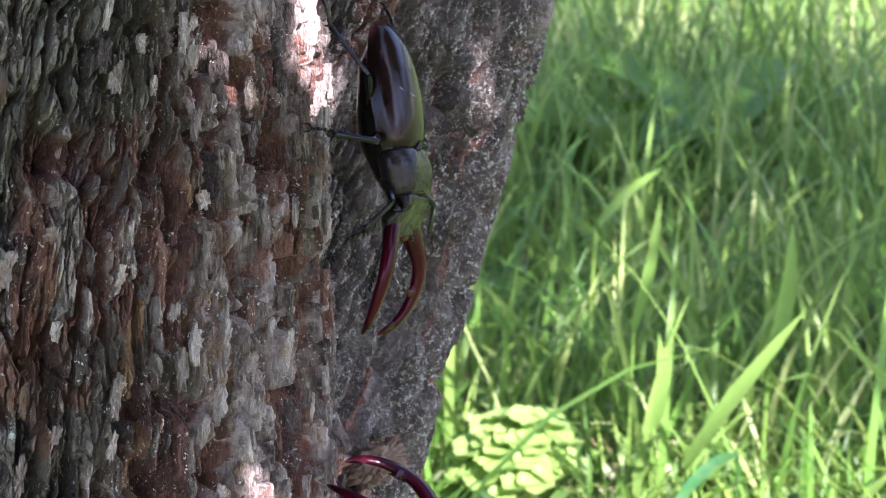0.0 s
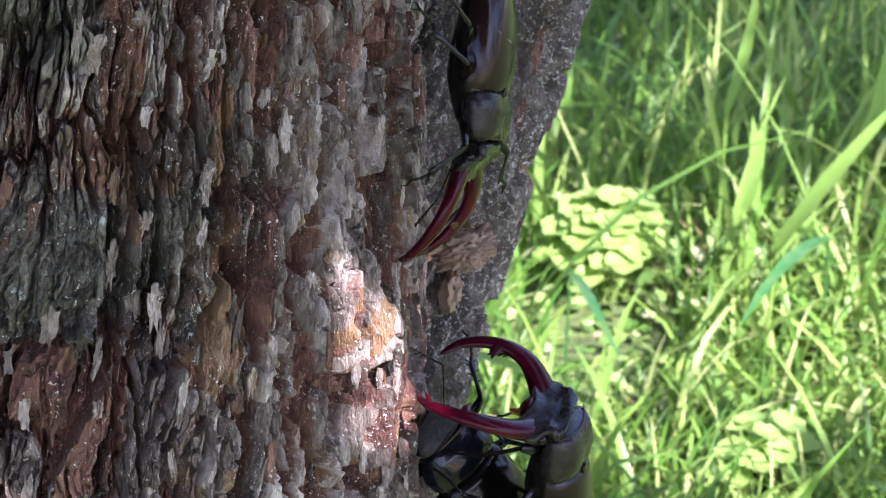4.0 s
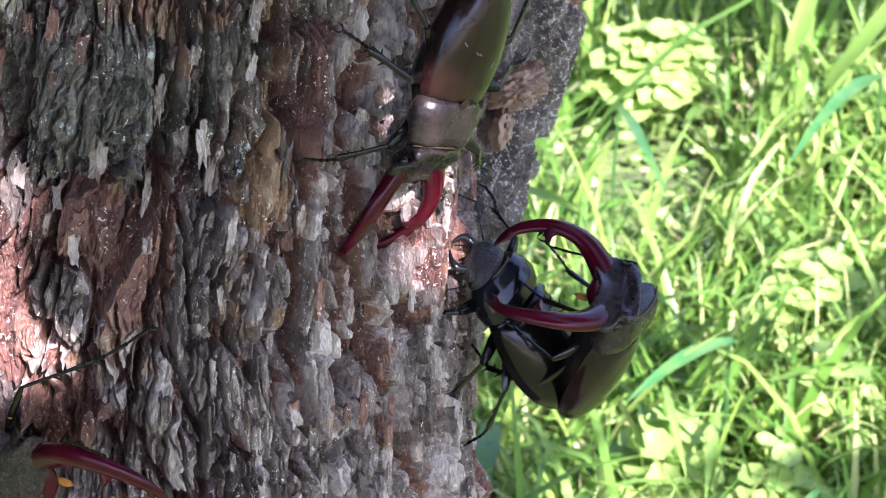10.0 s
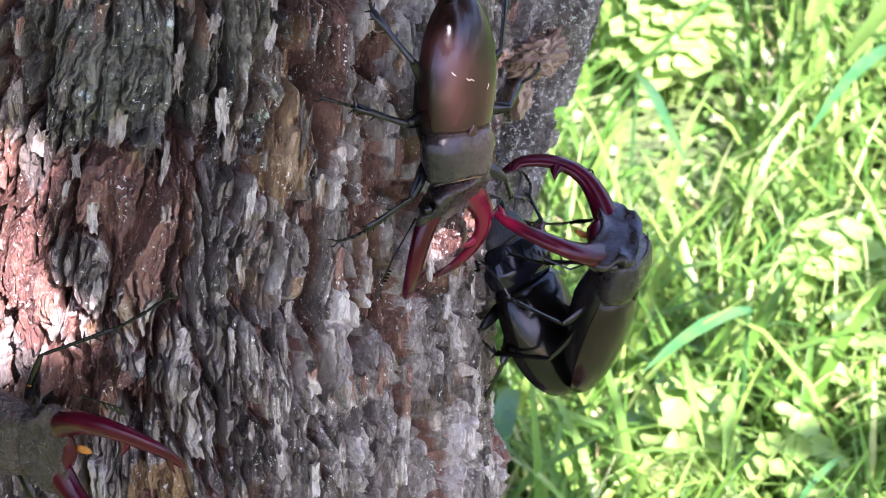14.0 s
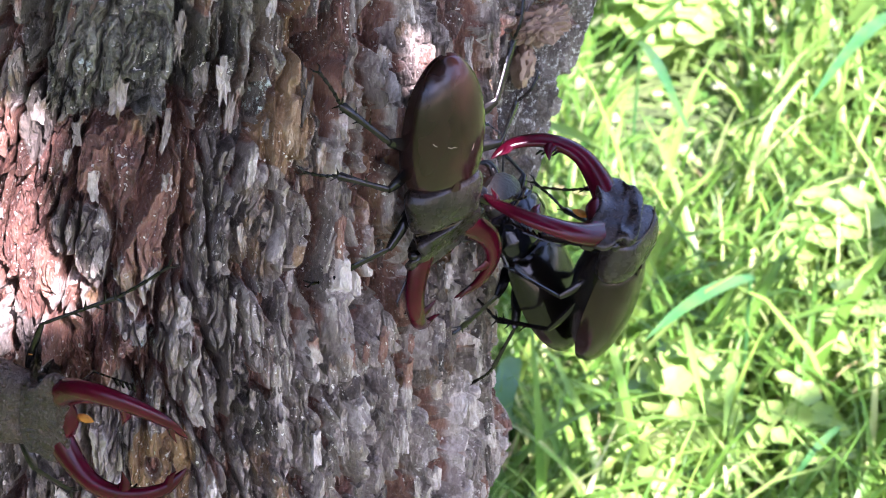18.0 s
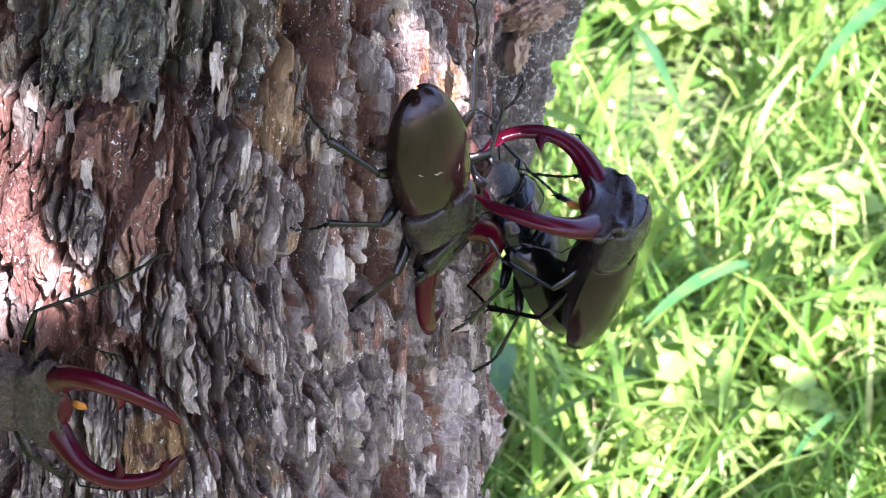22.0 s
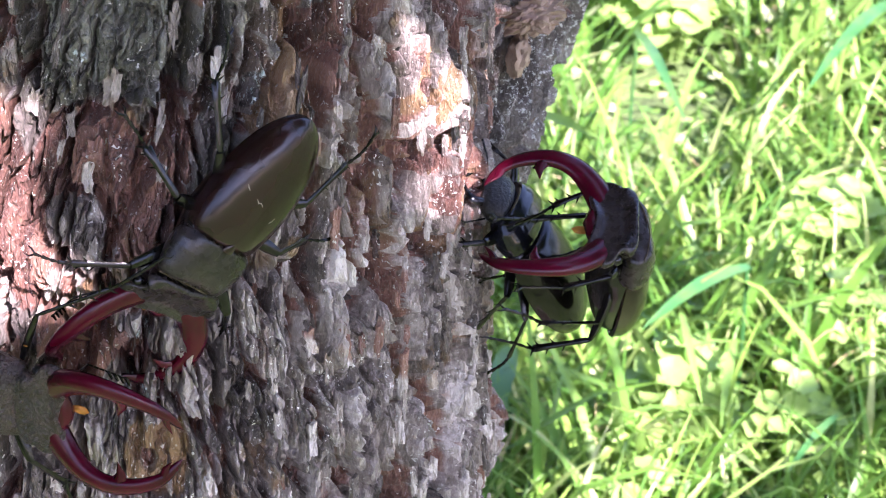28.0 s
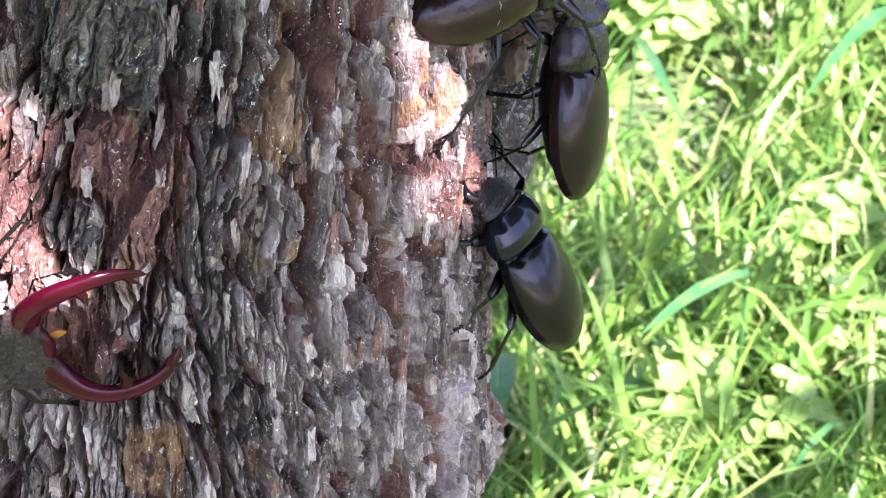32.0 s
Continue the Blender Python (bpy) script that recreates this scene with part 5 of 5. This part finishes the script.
# ------------------------------------------------------------------ what moves
def motions():
    walk(climber, [(0.0, pose(0.0266, 0.3674, 0.5266, -74.5, -15.1, -115.5)),
        (1.0, pose(0.0270, 0.3682, 0.5158, -81.4, -22.9, -114.9)),
        (2.0, pose(0.0259, 0.3578, 0.5115, -81.2, -27.5, -118.5)),
        (3.0, pose(0.0252, 0.3590, 0.5025, -84.6, -21.9, -112.1)),
        (6.0, pose(0.0214, 0.3614, 0.4837, -73.9, -24.6, -121.1)),
        (7.0, pose(0.0189, 0.3489, 0.4892, -65.3, -24.9, -128.7)),
        (8.0, pose(0.0137, 0.3451, 0.4789, -82.0, -30.5, -118.6)),
        (9.0, pose(0.0095, 0.3365, 0.4710, -91.9, -22.6, -131.9)),
        (10.0, pose(0.0044, 0.3332, 0.4659, -94.0, -22.1, -133.2)),
        (11.0, pose(0.0044, 0.3338, 0.4609, -89.1, -22.2, -128.8)),
        (12.0, pose(0.0043, 0.3323, 0.4607, -85.4, -21.7, -126.9)),
        (13.0, pose(0.0048, 0.3353, 0.4536, -84.2, -14.6, -139.2)),
        (14.0, pose(0.0022, 0.3284, 0.4538, -78.4, -11.9, -135.9)),
        (17.0, pose(0.0006, 0.3292, 0.4411, -91.0, -4.7, -136.9)),
        (18.0, pose(-0.0011, 0.3235, 0.4375, -93.1, 1.6, -141.7)),
        (19.0, pose(-0.0008, 0.3254, 0.4362, -93.1, 4.5, -143.2)),
        (21.0, pose(-0.0030, 0.3249, 0.4329, -94.8, 7.1, -140.9)),
        (23.0, pose(0.0009, 0.3255, 0.4258, -91.2, 17.8, -140.7)),
        (24.0, pose(0.0011, 0.3263, 0.4253, -91.0, 18.3, -139.8)),
        (25.0, pose(0.0012, 0.3285, 0.4229, -92.0, 25.5, -136.9)),
        (25.5, pose(-0.0029, 0.3193, 0.4307, -74.8, 11.3, -156.6)),
        (27.5, pose(-0.0418, 0.2887, 0.4420, -100.4, -40.7, -140.8)),
        (28.0, pose(-0.0438, 0.2918, 0.4399, -97.2, -44.1, -140.7)),
        (29.0, pose(-0.0447, 0.2908, 0.4399, -96.6, -45.8, -143.5)),
        (29.6, pose(-0.0474, 0.2911, 0.4396, -96.5, -51.7, -142.4)),
        (30.0, pose(-0.0173, 0.3036, 0.4462, -84.5, -26.1, -128.5)),
        (30.5, pose(0.0063, 0.3301, 0.4552, -92.5, 30.4, -183.5)),
        (31.0, pose(0.0175, 0.3665, 0.4495, -79.5, 22.7, -162.8)),
        (31.4, pose(0.0247, 0.3598, 0.4626, -45.9, 71.7, -109.7)),
        (32.0, pose(0.0179, 0.3564, 0.4691, 30.0, 68.0, -26.4))])
    walk(climber_head, [(0.0, pose(0.0000, 0.0100, 0.0000, -21.2, -5.3, -3.0)),
        (1.0, pose(0.0000, 0.0100, 0.0000, -26.3, -14.3, -1.5)),
        (2.0, pose(0.0000, 0.0100, 0.0000, -28.4, -4.2, 14.5)),
        (3.0, pose(0.0000, 0.0100, 0.0000, -26.1, -7.5, 1.2)),
        (6.0, pose(0.0000, 0.0100, 0.0000, -41.6, -3.1, 13.6)),
        (7.0, pose(0.0000, 0.0100, 0.0000, -40.4, -5.0, 15.8)),
        (8.0, pose(0.0000, 0.0100, 0.0000, -31.2, 0.7, 11.0)),
        (9.0, pose(0.0000, 0.0100, 0.0000, -22.0, -2.9, 12.2)),
        (10.0, pose(0.0000, 0.0100, 0.0000, -18.7, -10.0, 0.9)),
        (11.0, pose(0.0000, 0.0100, 0.0000, -14.4, -3.1, 8.7)),
        (12.0, pose(0.0000, 0.0100, 0.0000, -17.7, -2.6, 10.3)),
        (13.0, pose(0.0000, 0.0100, 0.0000, -23.9, -11.7, 11.2)),
        (14.0, pose(0.0000, 0.0100, 0.0000, -26.7, -4.3, 13.2)),
        (17.0, pose(0.0000, 0.0100, 0.0000, -5.3, 4.4, 7.8)),
        (18.0, pose(0.0000, 0.0100, 0.0000, -9.3, -3.6, 12.9)),
        (19.0, pose(0.0000, 0.0100, 0.0000, -9.8, -8.6, 9.7)),
        (21.0, pose(0.0000, 0.0100, 0.0000, -9.6, -6.2, 10.8)),
        (23.0, pose(0.0000, 0.0100, 0.0000, -14.6, -6.8, 11.8)),
        (24.0, pose(0.0000, 0.0100, 0.0000, -10.8, -5.4, 11.3)),
        (25.0, pose(0.0000, 0.0100, 0.0000, -8.6, -1.6, 3.3)),
        (25.5, pose(0.0000, 0.0100, 0.0000, -16.5, -8.3, 7.6)),
        (27.5, pose(0.0000, 0.0100, 0.0000, -20.4, 7.1, 15.6)),
        (28.0, pose(0.0000, 0.0100, 0.0000, -20.4, 3.8, 6.5)),
        (29.0, pose(0.0000, 0.0100, 0.0000, -16.3, 8.4, 4.9)),
        (29.6, pose(0.0000, 0.0100, 0.0000, -21.1, 13.0, -0.9)),
        (30.0, pose(0.0000, 0.0100, 0.0000, -33.9, 4.7, 9.9)),
        (30.5, pose(0.0000, 0.0100, 0.0000, -21.8, -25.3, -5.6)),
        (31.0, pose(0.0000, 0.0100, 0.0000, -38.0, -25.3, 1.0)),
        (31.4, pose(0.0000, 0.0100, 0.0000, 0.0, -0.0, 0.0)),
        (32.0, pose(0.0000, 0.0100, 0.0000, 0.0, -0.0, 0.0))])
    walk(rider, [(0.0, pose(0.0382, 0.3548, 0.4237, 89.3, 6.6, 69.3)),
        (1.0, pose(0.0382, 0.3548, 0.4237, 89.3, 6.6, 69.3)),
        (2.0, pose(0.0418, 0.3515, 0.4246, 93.8, 2.7, 70.2)),
        (3.0, pose(0.0432, 0.3497, 0.4104, 89.8, -3.4, 65.8)),
        (6.0, pose(0.0414, 0.3440, 0.4052, 93.9, -0.7, 60.6)),
        (7.0, pose(0.0401, 0.3355, 0.4088, 99.0, -7.1, 57.9)),
        (8.0, pose(0.0401, 0.3353, 0.4096, 100.0, -5.5, 57.8)),
        (9.0, pose(0.0410, 0.3376, 0.4082, 100.7, -2.1, 62.3)),
        (10.0, pose(0.0438, 0.3471, 0.4004, 113.7, -3.8, 54.0)),
        (11.0, pose(0.0420, 0.3422, 0.4050, 109.5, -6.8, 53.3)),
        (12.0, pose(0.0426, 0.3442, 0.4040, 108.1, -9.1, 61.2)),
        (13.0, pose(0.0384, 0.3453, 0.4047, 107.2, 3.7, 61.0)),
        (14.0, pose(0.0394, 0.3473, 0.4046, 104.5, 1.2, 67.7)),
        (17.0, pose(0.0396, 0.3426, 0.4060, 105.1, -3.3, 60.1)),
        (18.0, pose(0.0385, 0.3362, 0.4102, 104.9, -5.4, 59.5)),
        (19.0, pose(0.0394, 0.3444, 0.4050, 106.0, -4.2, 55.7)),
        (21.0, pose(0.0377, 0.3333, 0.4118, 104.6, -7.0, 57.6)),
        (23.0, pose(0.0392, 0.3372, 0.4080, 107.4, -2.9, 62.8)),
        (24.0, pose(0.0397, 0.3370, 0.4081, 106.9, -5.1, 59.2)),
        (25.0, pose(0.0393, 0.3349, 0.4094, 106.9, -6.0, 59.5)),
        (25.5, pose(0.0482, 0.3319, 0.3986, 68.0, -15.2, 92.7)),
        (26.4, pose(0.0462, 0.3343, 0.4006, 85.5, -13.8, 77.6)),
        (27.5, pose(0.0412, 0.3397, 0.4067, 90.0, -26.9, 95.7)),
        (29.0, pose(0.0413, 0.3377, 0.4072, 92.7, -27.4, 91.1)),
        (29.3, pose(0.0413, 0.3377, 0.4072, 92.7, -27.4, 91.1)),
        (29.6, pose(0.0428, 0.3444, 0.4107, 101.1, -0.4, 48.0)),
        (30.0, pose(0.0428, 0.3435, 0.4114, 101.9, -0.8, 45.9)),
        (30.5, pose(0.0394, 0.3486, 0.4092, 103.1, -1.1, 44.0)),
        (31.0, pose(0.0401, 0.3500, 0.4072, 106.1, -3.9, 42.0)),
        (31.4, pose(0.0445, 0.3605, 0.4252, 88.4, 28.5, 64.8)),
        (31.6, pose(0.0408, 0.3683, 0.4296, 91.9, 48.0, 72.8)),
        (32.0, pose(0.0321, 0.3786, 0.4354, 79.4, 15.6, 54.2))])
    walk(rider_head, [(0.0, pose(0.0000, 0.0100, 0.0000, -55.7, 6.9, -1.7)),
        (1.0, pose(0.0000, 0.0100, 0.0000, -55.7, 6.9, -1.7)),
        (2.0, pose(0.0000, 0.0100, 0.0000, -54.3, 7.2, -0.6)),
        (3.0, pose(0.0000, 0.0100, 0.0000, -64.1, 5.3, 1.9)),
        (6.0, pose(0.0000, 0.0100, 0.0000, -76.6, 12.5, 4.0)),
        (7.0, pose(0.0000, 0.0100, 0.0000, -76.2, 16.3, -1.0)),
        (8.0, pose(0.0000, 0.0100, 0.0000, -78.7, 14.8, -0.6)),
        (9.0, pose(0.0000, 0.0100, 0.0000, -79.1, 12.2, 2.8)),
        (10.0, pose(0.0000, 0.0100, 0.0000, -96.4, 28.5, -2.3)),
        (11.0, pose(0.0000, 0.0100, 0.0000, -95.6, 26.5, -5.3)),
        (12.0, pose(0.0000, 0.0100, 0.0000, -91.3, 19.9, -0.3)),
        (13.0, pose(0.0000, 0.0100, 0.0000, -79.9, 13.3, 7.5)),
        (14.0, pose(0.0000, 0.0100, 0.0000, -77.6, 13.1, 7.4)),
        (17.0, pose(0.0000, 0.0100, 0.0000, -78.0, 24.3, 3.3)),
        (18.0, pose(0.0000, 0.0100, 0.0000, -81.5, 20.8, -1.2)),
        (19.0, pose(0.0000, 0.0100, 0.0000, -82.2, 31.4, -0.2)),
        (21.0, pose(0.0000, 0.0100, 0.0000, -82.6, 24.9, -2.2)),
        (23.0, pose(0.0000, 0.0100, 0.0000, -84.2, 21.4, 2.4)),
        (24.0, pose(0.0000, 0.0100, 0.0000, -83.4, 24.2, -1.0)),
        (25.0, pose(0.0000, 0.0100, 0.0000, -84.4, 23.3, -2.9)),
        (25.5, pose(0.0000, 0.0100, 0.0000, -80.9, 13.6, 0.0)),
        (26.4, pose(0.0000, 0.0100, 0.0000, -80.9, 13.6, 0.0)),
        (27.5, pose(0.0000, 0.0100, 0.0000, -87.5, -9.8, -8.1)),
        (29.0, pose(0.0000, 0.0100, 0.0000, -88.5, -5.9, -9.4)),
        (29.3, pose(0.0000, 0.0100, 0.0000, -88.5, -5.9, -9.4)),
        (29.6, pose(0.0000, 0.0100, 0.0000, -79.1, 48.0, -3.9)),
        (30.0, pose(0.0000, 0.0100, 0.0000, -77.9, 50.1, -4.0)),
        (30.5, pose(0.0000, 0.0100, 0.0000, -77.8, 49.1, -3.0)),
        (31.0, pose(0.0000, 0.0100, 0.0000, -78.5, 44.2, -13.7)),
        (31.4, pose(0.0000, 0.0100, 0.0000, 26.1, -13.4, 31.4)),
        (31.6, pose(0.0000, 0.0100, 0.0000, -4.8, -3.3, -28.1)),
        (32.0, pose(0.0000, 0.0100, 0.0000, -5.2, -0.4, 3.8))])
    walk(female, [(0.0, pose(0.0208, 0.3613, 0.3982, 75.2, -26.8, 39.5)),
        (6.0, pose(0.0208, 0.3613, 0.3982, 75.2, -26.8, 39.5)),
        (8.0, pose(0.0202, 0.3585, 0.3989, 64.5, -22.7, 41.7)),
        (11.0, pose(0.0202, 0.3552, 0.4030, 63.8, -9.0, 64.3)),
        (13.0, pose(0.0191, 0.3598, 0.3980, 61.5, -0.7, 46.9)),
        (19.0, pose(0.0178, 0.3504, 0.4064, 67.1, -4.7, 70.3)),
        (23.0, pose(0.0195, 0.3518, 0.4049, 66.9, -6.8, 71.0)),
        (28.0, pose(0.0194, 0.3602, 0.3990, 64.9, -10.8, 73.4)),
        (30.0, pose(0.0196, 0.3644, 0.3964, 63.4, 0.4, 54.5)),
        (32.0, pose(0.0185, 0.3573, 0.3998, 63.9, -5.5, 62.7))])
    walk(female_head, [(0.0, pose(0.0000, 0.0090, 0.0000, -20.2, 4.2, 11.3)),
        (6.0, pose(0.0000, 0.0090, 0.0000, -20.2, 4.2, 11.3)),
        (8.0, pose(0.0000, 0.0090, 0.0000, -16.7, 2.3, 7.6)),
        (11.0, pose(0.0000, 0.0090, 0.0000, -25.4, 7.0, 14.4)),
        (13.0, pose(0.0000, 0.0090, 0.0000, -11.8, 1.9, 9.4)),
        (19.0, pose(0.0000, 0.0090, 0.0000, -20.4, 0.8, 2.1)),
        (23.0, pose(0.0000, 0.0090, 0.0000, -20.3, 1.4, 3.8)),
        (28.0, pose(0.0000, 0.0090, 0.0000, -27.5, 3.9, 8.0)),
        (30.0, pose(0.0000, 0.0090, 0.0000, -23.1, 6.9, 16.3)),
        (32.0, pose(0.0000, 0.0090, 0.0000, -22.3, 2.3, 6.1))])
    walk(waiter, [(0.0, pose(-0.0913, 0.2818, 0.4124, 95.4, 98.1, -9.6)),
        (28.0, pose(-0.0913, 0.2818, 0.4124, 95.4, 98.1, -9.6)),
        (29.2, pose(-0.0913, 0.2818, 0.4124, 95.4, 98.1, -9.6)),
        (29.6, pose(-0.0946, 0.2820, 0.4152, 86.1, 93.5, -15.6)),
        (30.0, pose(-0.0938, 0.2828, 0.4180, 72.0, 67.5, -41.9)),
        (30.5, pose(-0.0952, 0.2835, 0.4153, 117.5, 69.4, 29.3)),
        (32.0, pose(-0.0950, 0.2832, 0.4183, 133.5, 71.5, 43.2))])
    walk(waiter_head, [(0.0, pose(0.0000, 0.0100, 0.0000, 4.0, 2.9, 0.8)),
        (28.0, pose(0.0000, 0.0100, 0.0000, 4.0, 2.9, 0.8)),
        (29.2, pose(0.0000, 0.0100, 0.0000, 4.0, 2.9, 0.8)),
        (29.6, pose(0.0000, 0.0100, 0.0000, -3.1, 5.4, 0.7)),
        (30.0, pose(0.0000, 0.0100, 0.0000, 9.5, -2.1, 0.7)),
        (30.5, pose(0.0000, 0.0100, 0.0000, -0.8, 1.8, 0.1)),
        (32.0, pose(0.0000, 0.0100, 0.0000, -4.3, 1.1, -1.4))])
    # jaws open and close
    for head, spread in ((climber_head, [(0, 2), (1, 2), (2, -1), (3, 2), (6, -4), (7, -4), (8, -4), (9, -4), (10, -4), (11, -4), (12, -4), (13, -4), (14, -4), (17, -4), (18, -4), (19, -4), (21, -4), (23, 2), (24, 2), (25, 2), (25.5, 2), (27.5, -1), (28, 5), (29, 5), (29.6, 8), (30, 8), (30.5, 11), (32, 8)]),
                         (rider_head, [(0, 10), (1, 10), (2, 4), (3, 8), (6, 8), (7, 0), (8, 6), (9, 6), (10, 8), (11, 10), (12, 4), (13, 0), (14, 2), (17, 2), (18, 2), (19, 6), (21, 4), (23, 4), (24, 4), (25, 4), (27.5, 10), (29, 10), (29.6, 6), (30, 6), (30.5, 6), (31, 12), (32, 12)]),
                         (waiter_head, [(0, -2), (28, -2), (29.6, 10), (30, 12), (30.5, 14), (32, 12)])):
        for side, jaw in zip((1, -1), [o for o in head.children if o.name.startswith("mandible")]):
            hinge = Matrix.Translation((side * 0.0058, 0.016, 0))
            walk(jaw, [(t, pose(0, -0.010, 0) @ hinge @ pose(0, 0, 0, 0, 0, -side * a) @ hinge.inverted()) for t, a in spread])
    # the climber's legs step while it crawls and brace while it wrestles
    pace = ((0.0, 1.0), (9.0, 1.0), (10.0, 0.35), (25.0, 0.35), (25.5, 1.2), (28.0, 0.3), (29.6, 0.3), (30.0, 1.2), (32.0, 1.0))
    legs = [o for o in climber.children if o.name.startswith("leg")]
    for i, limb_ in enumerate(legs):
        hip, side = limb_.location.copy(), 1 if i < 3 else -1
        rows = []
        for k in range(65):
            t = 0.5 * k
            amp = float(np.interp(t, [p[0] for p in pace], [p[1] for p in pace]))
            swing = math.sin(2.3 * t + 2.1 * i + (0 if i < 3 else 3.1))
            lift = max(0.0, math.cos(2.3 * t + 2.1 * i + (0 if i < 3 else 3.1)))
            rows.append((t, pose(*hip, 0, -side * 7 * amp * lift, 13 * amp * swing)))
        walk(limb_, rows)
    # the rider and the female shift their hold
    for thing, size in ((rider, 5), (female, 3)):
        for i, limb_ in enumerate(o for o in thing.children if o.name.startswith("leg")):
            hip = limb_.location.copy()
            walk(limb_, [(t, pose(*hip, 0, 0, size * math.sin(0.9 * t + 1.7 * i))) for t in range(0, 33, 2)])
    # feelers wave
    for head in (climber_head, rider_head, waiter_head):
        for i, feeler in enumerate(o for o in head.children if o.name.startswith("antenna")):
            at = feeler.location.copy()
            walk(feeler, [(t, pose(*at, 3 * math.sin(1.3 * t + i), 0, 4 * math.sin(0.8 * t + 2 * i))) for t in range(0, 33, 2)])


motions()
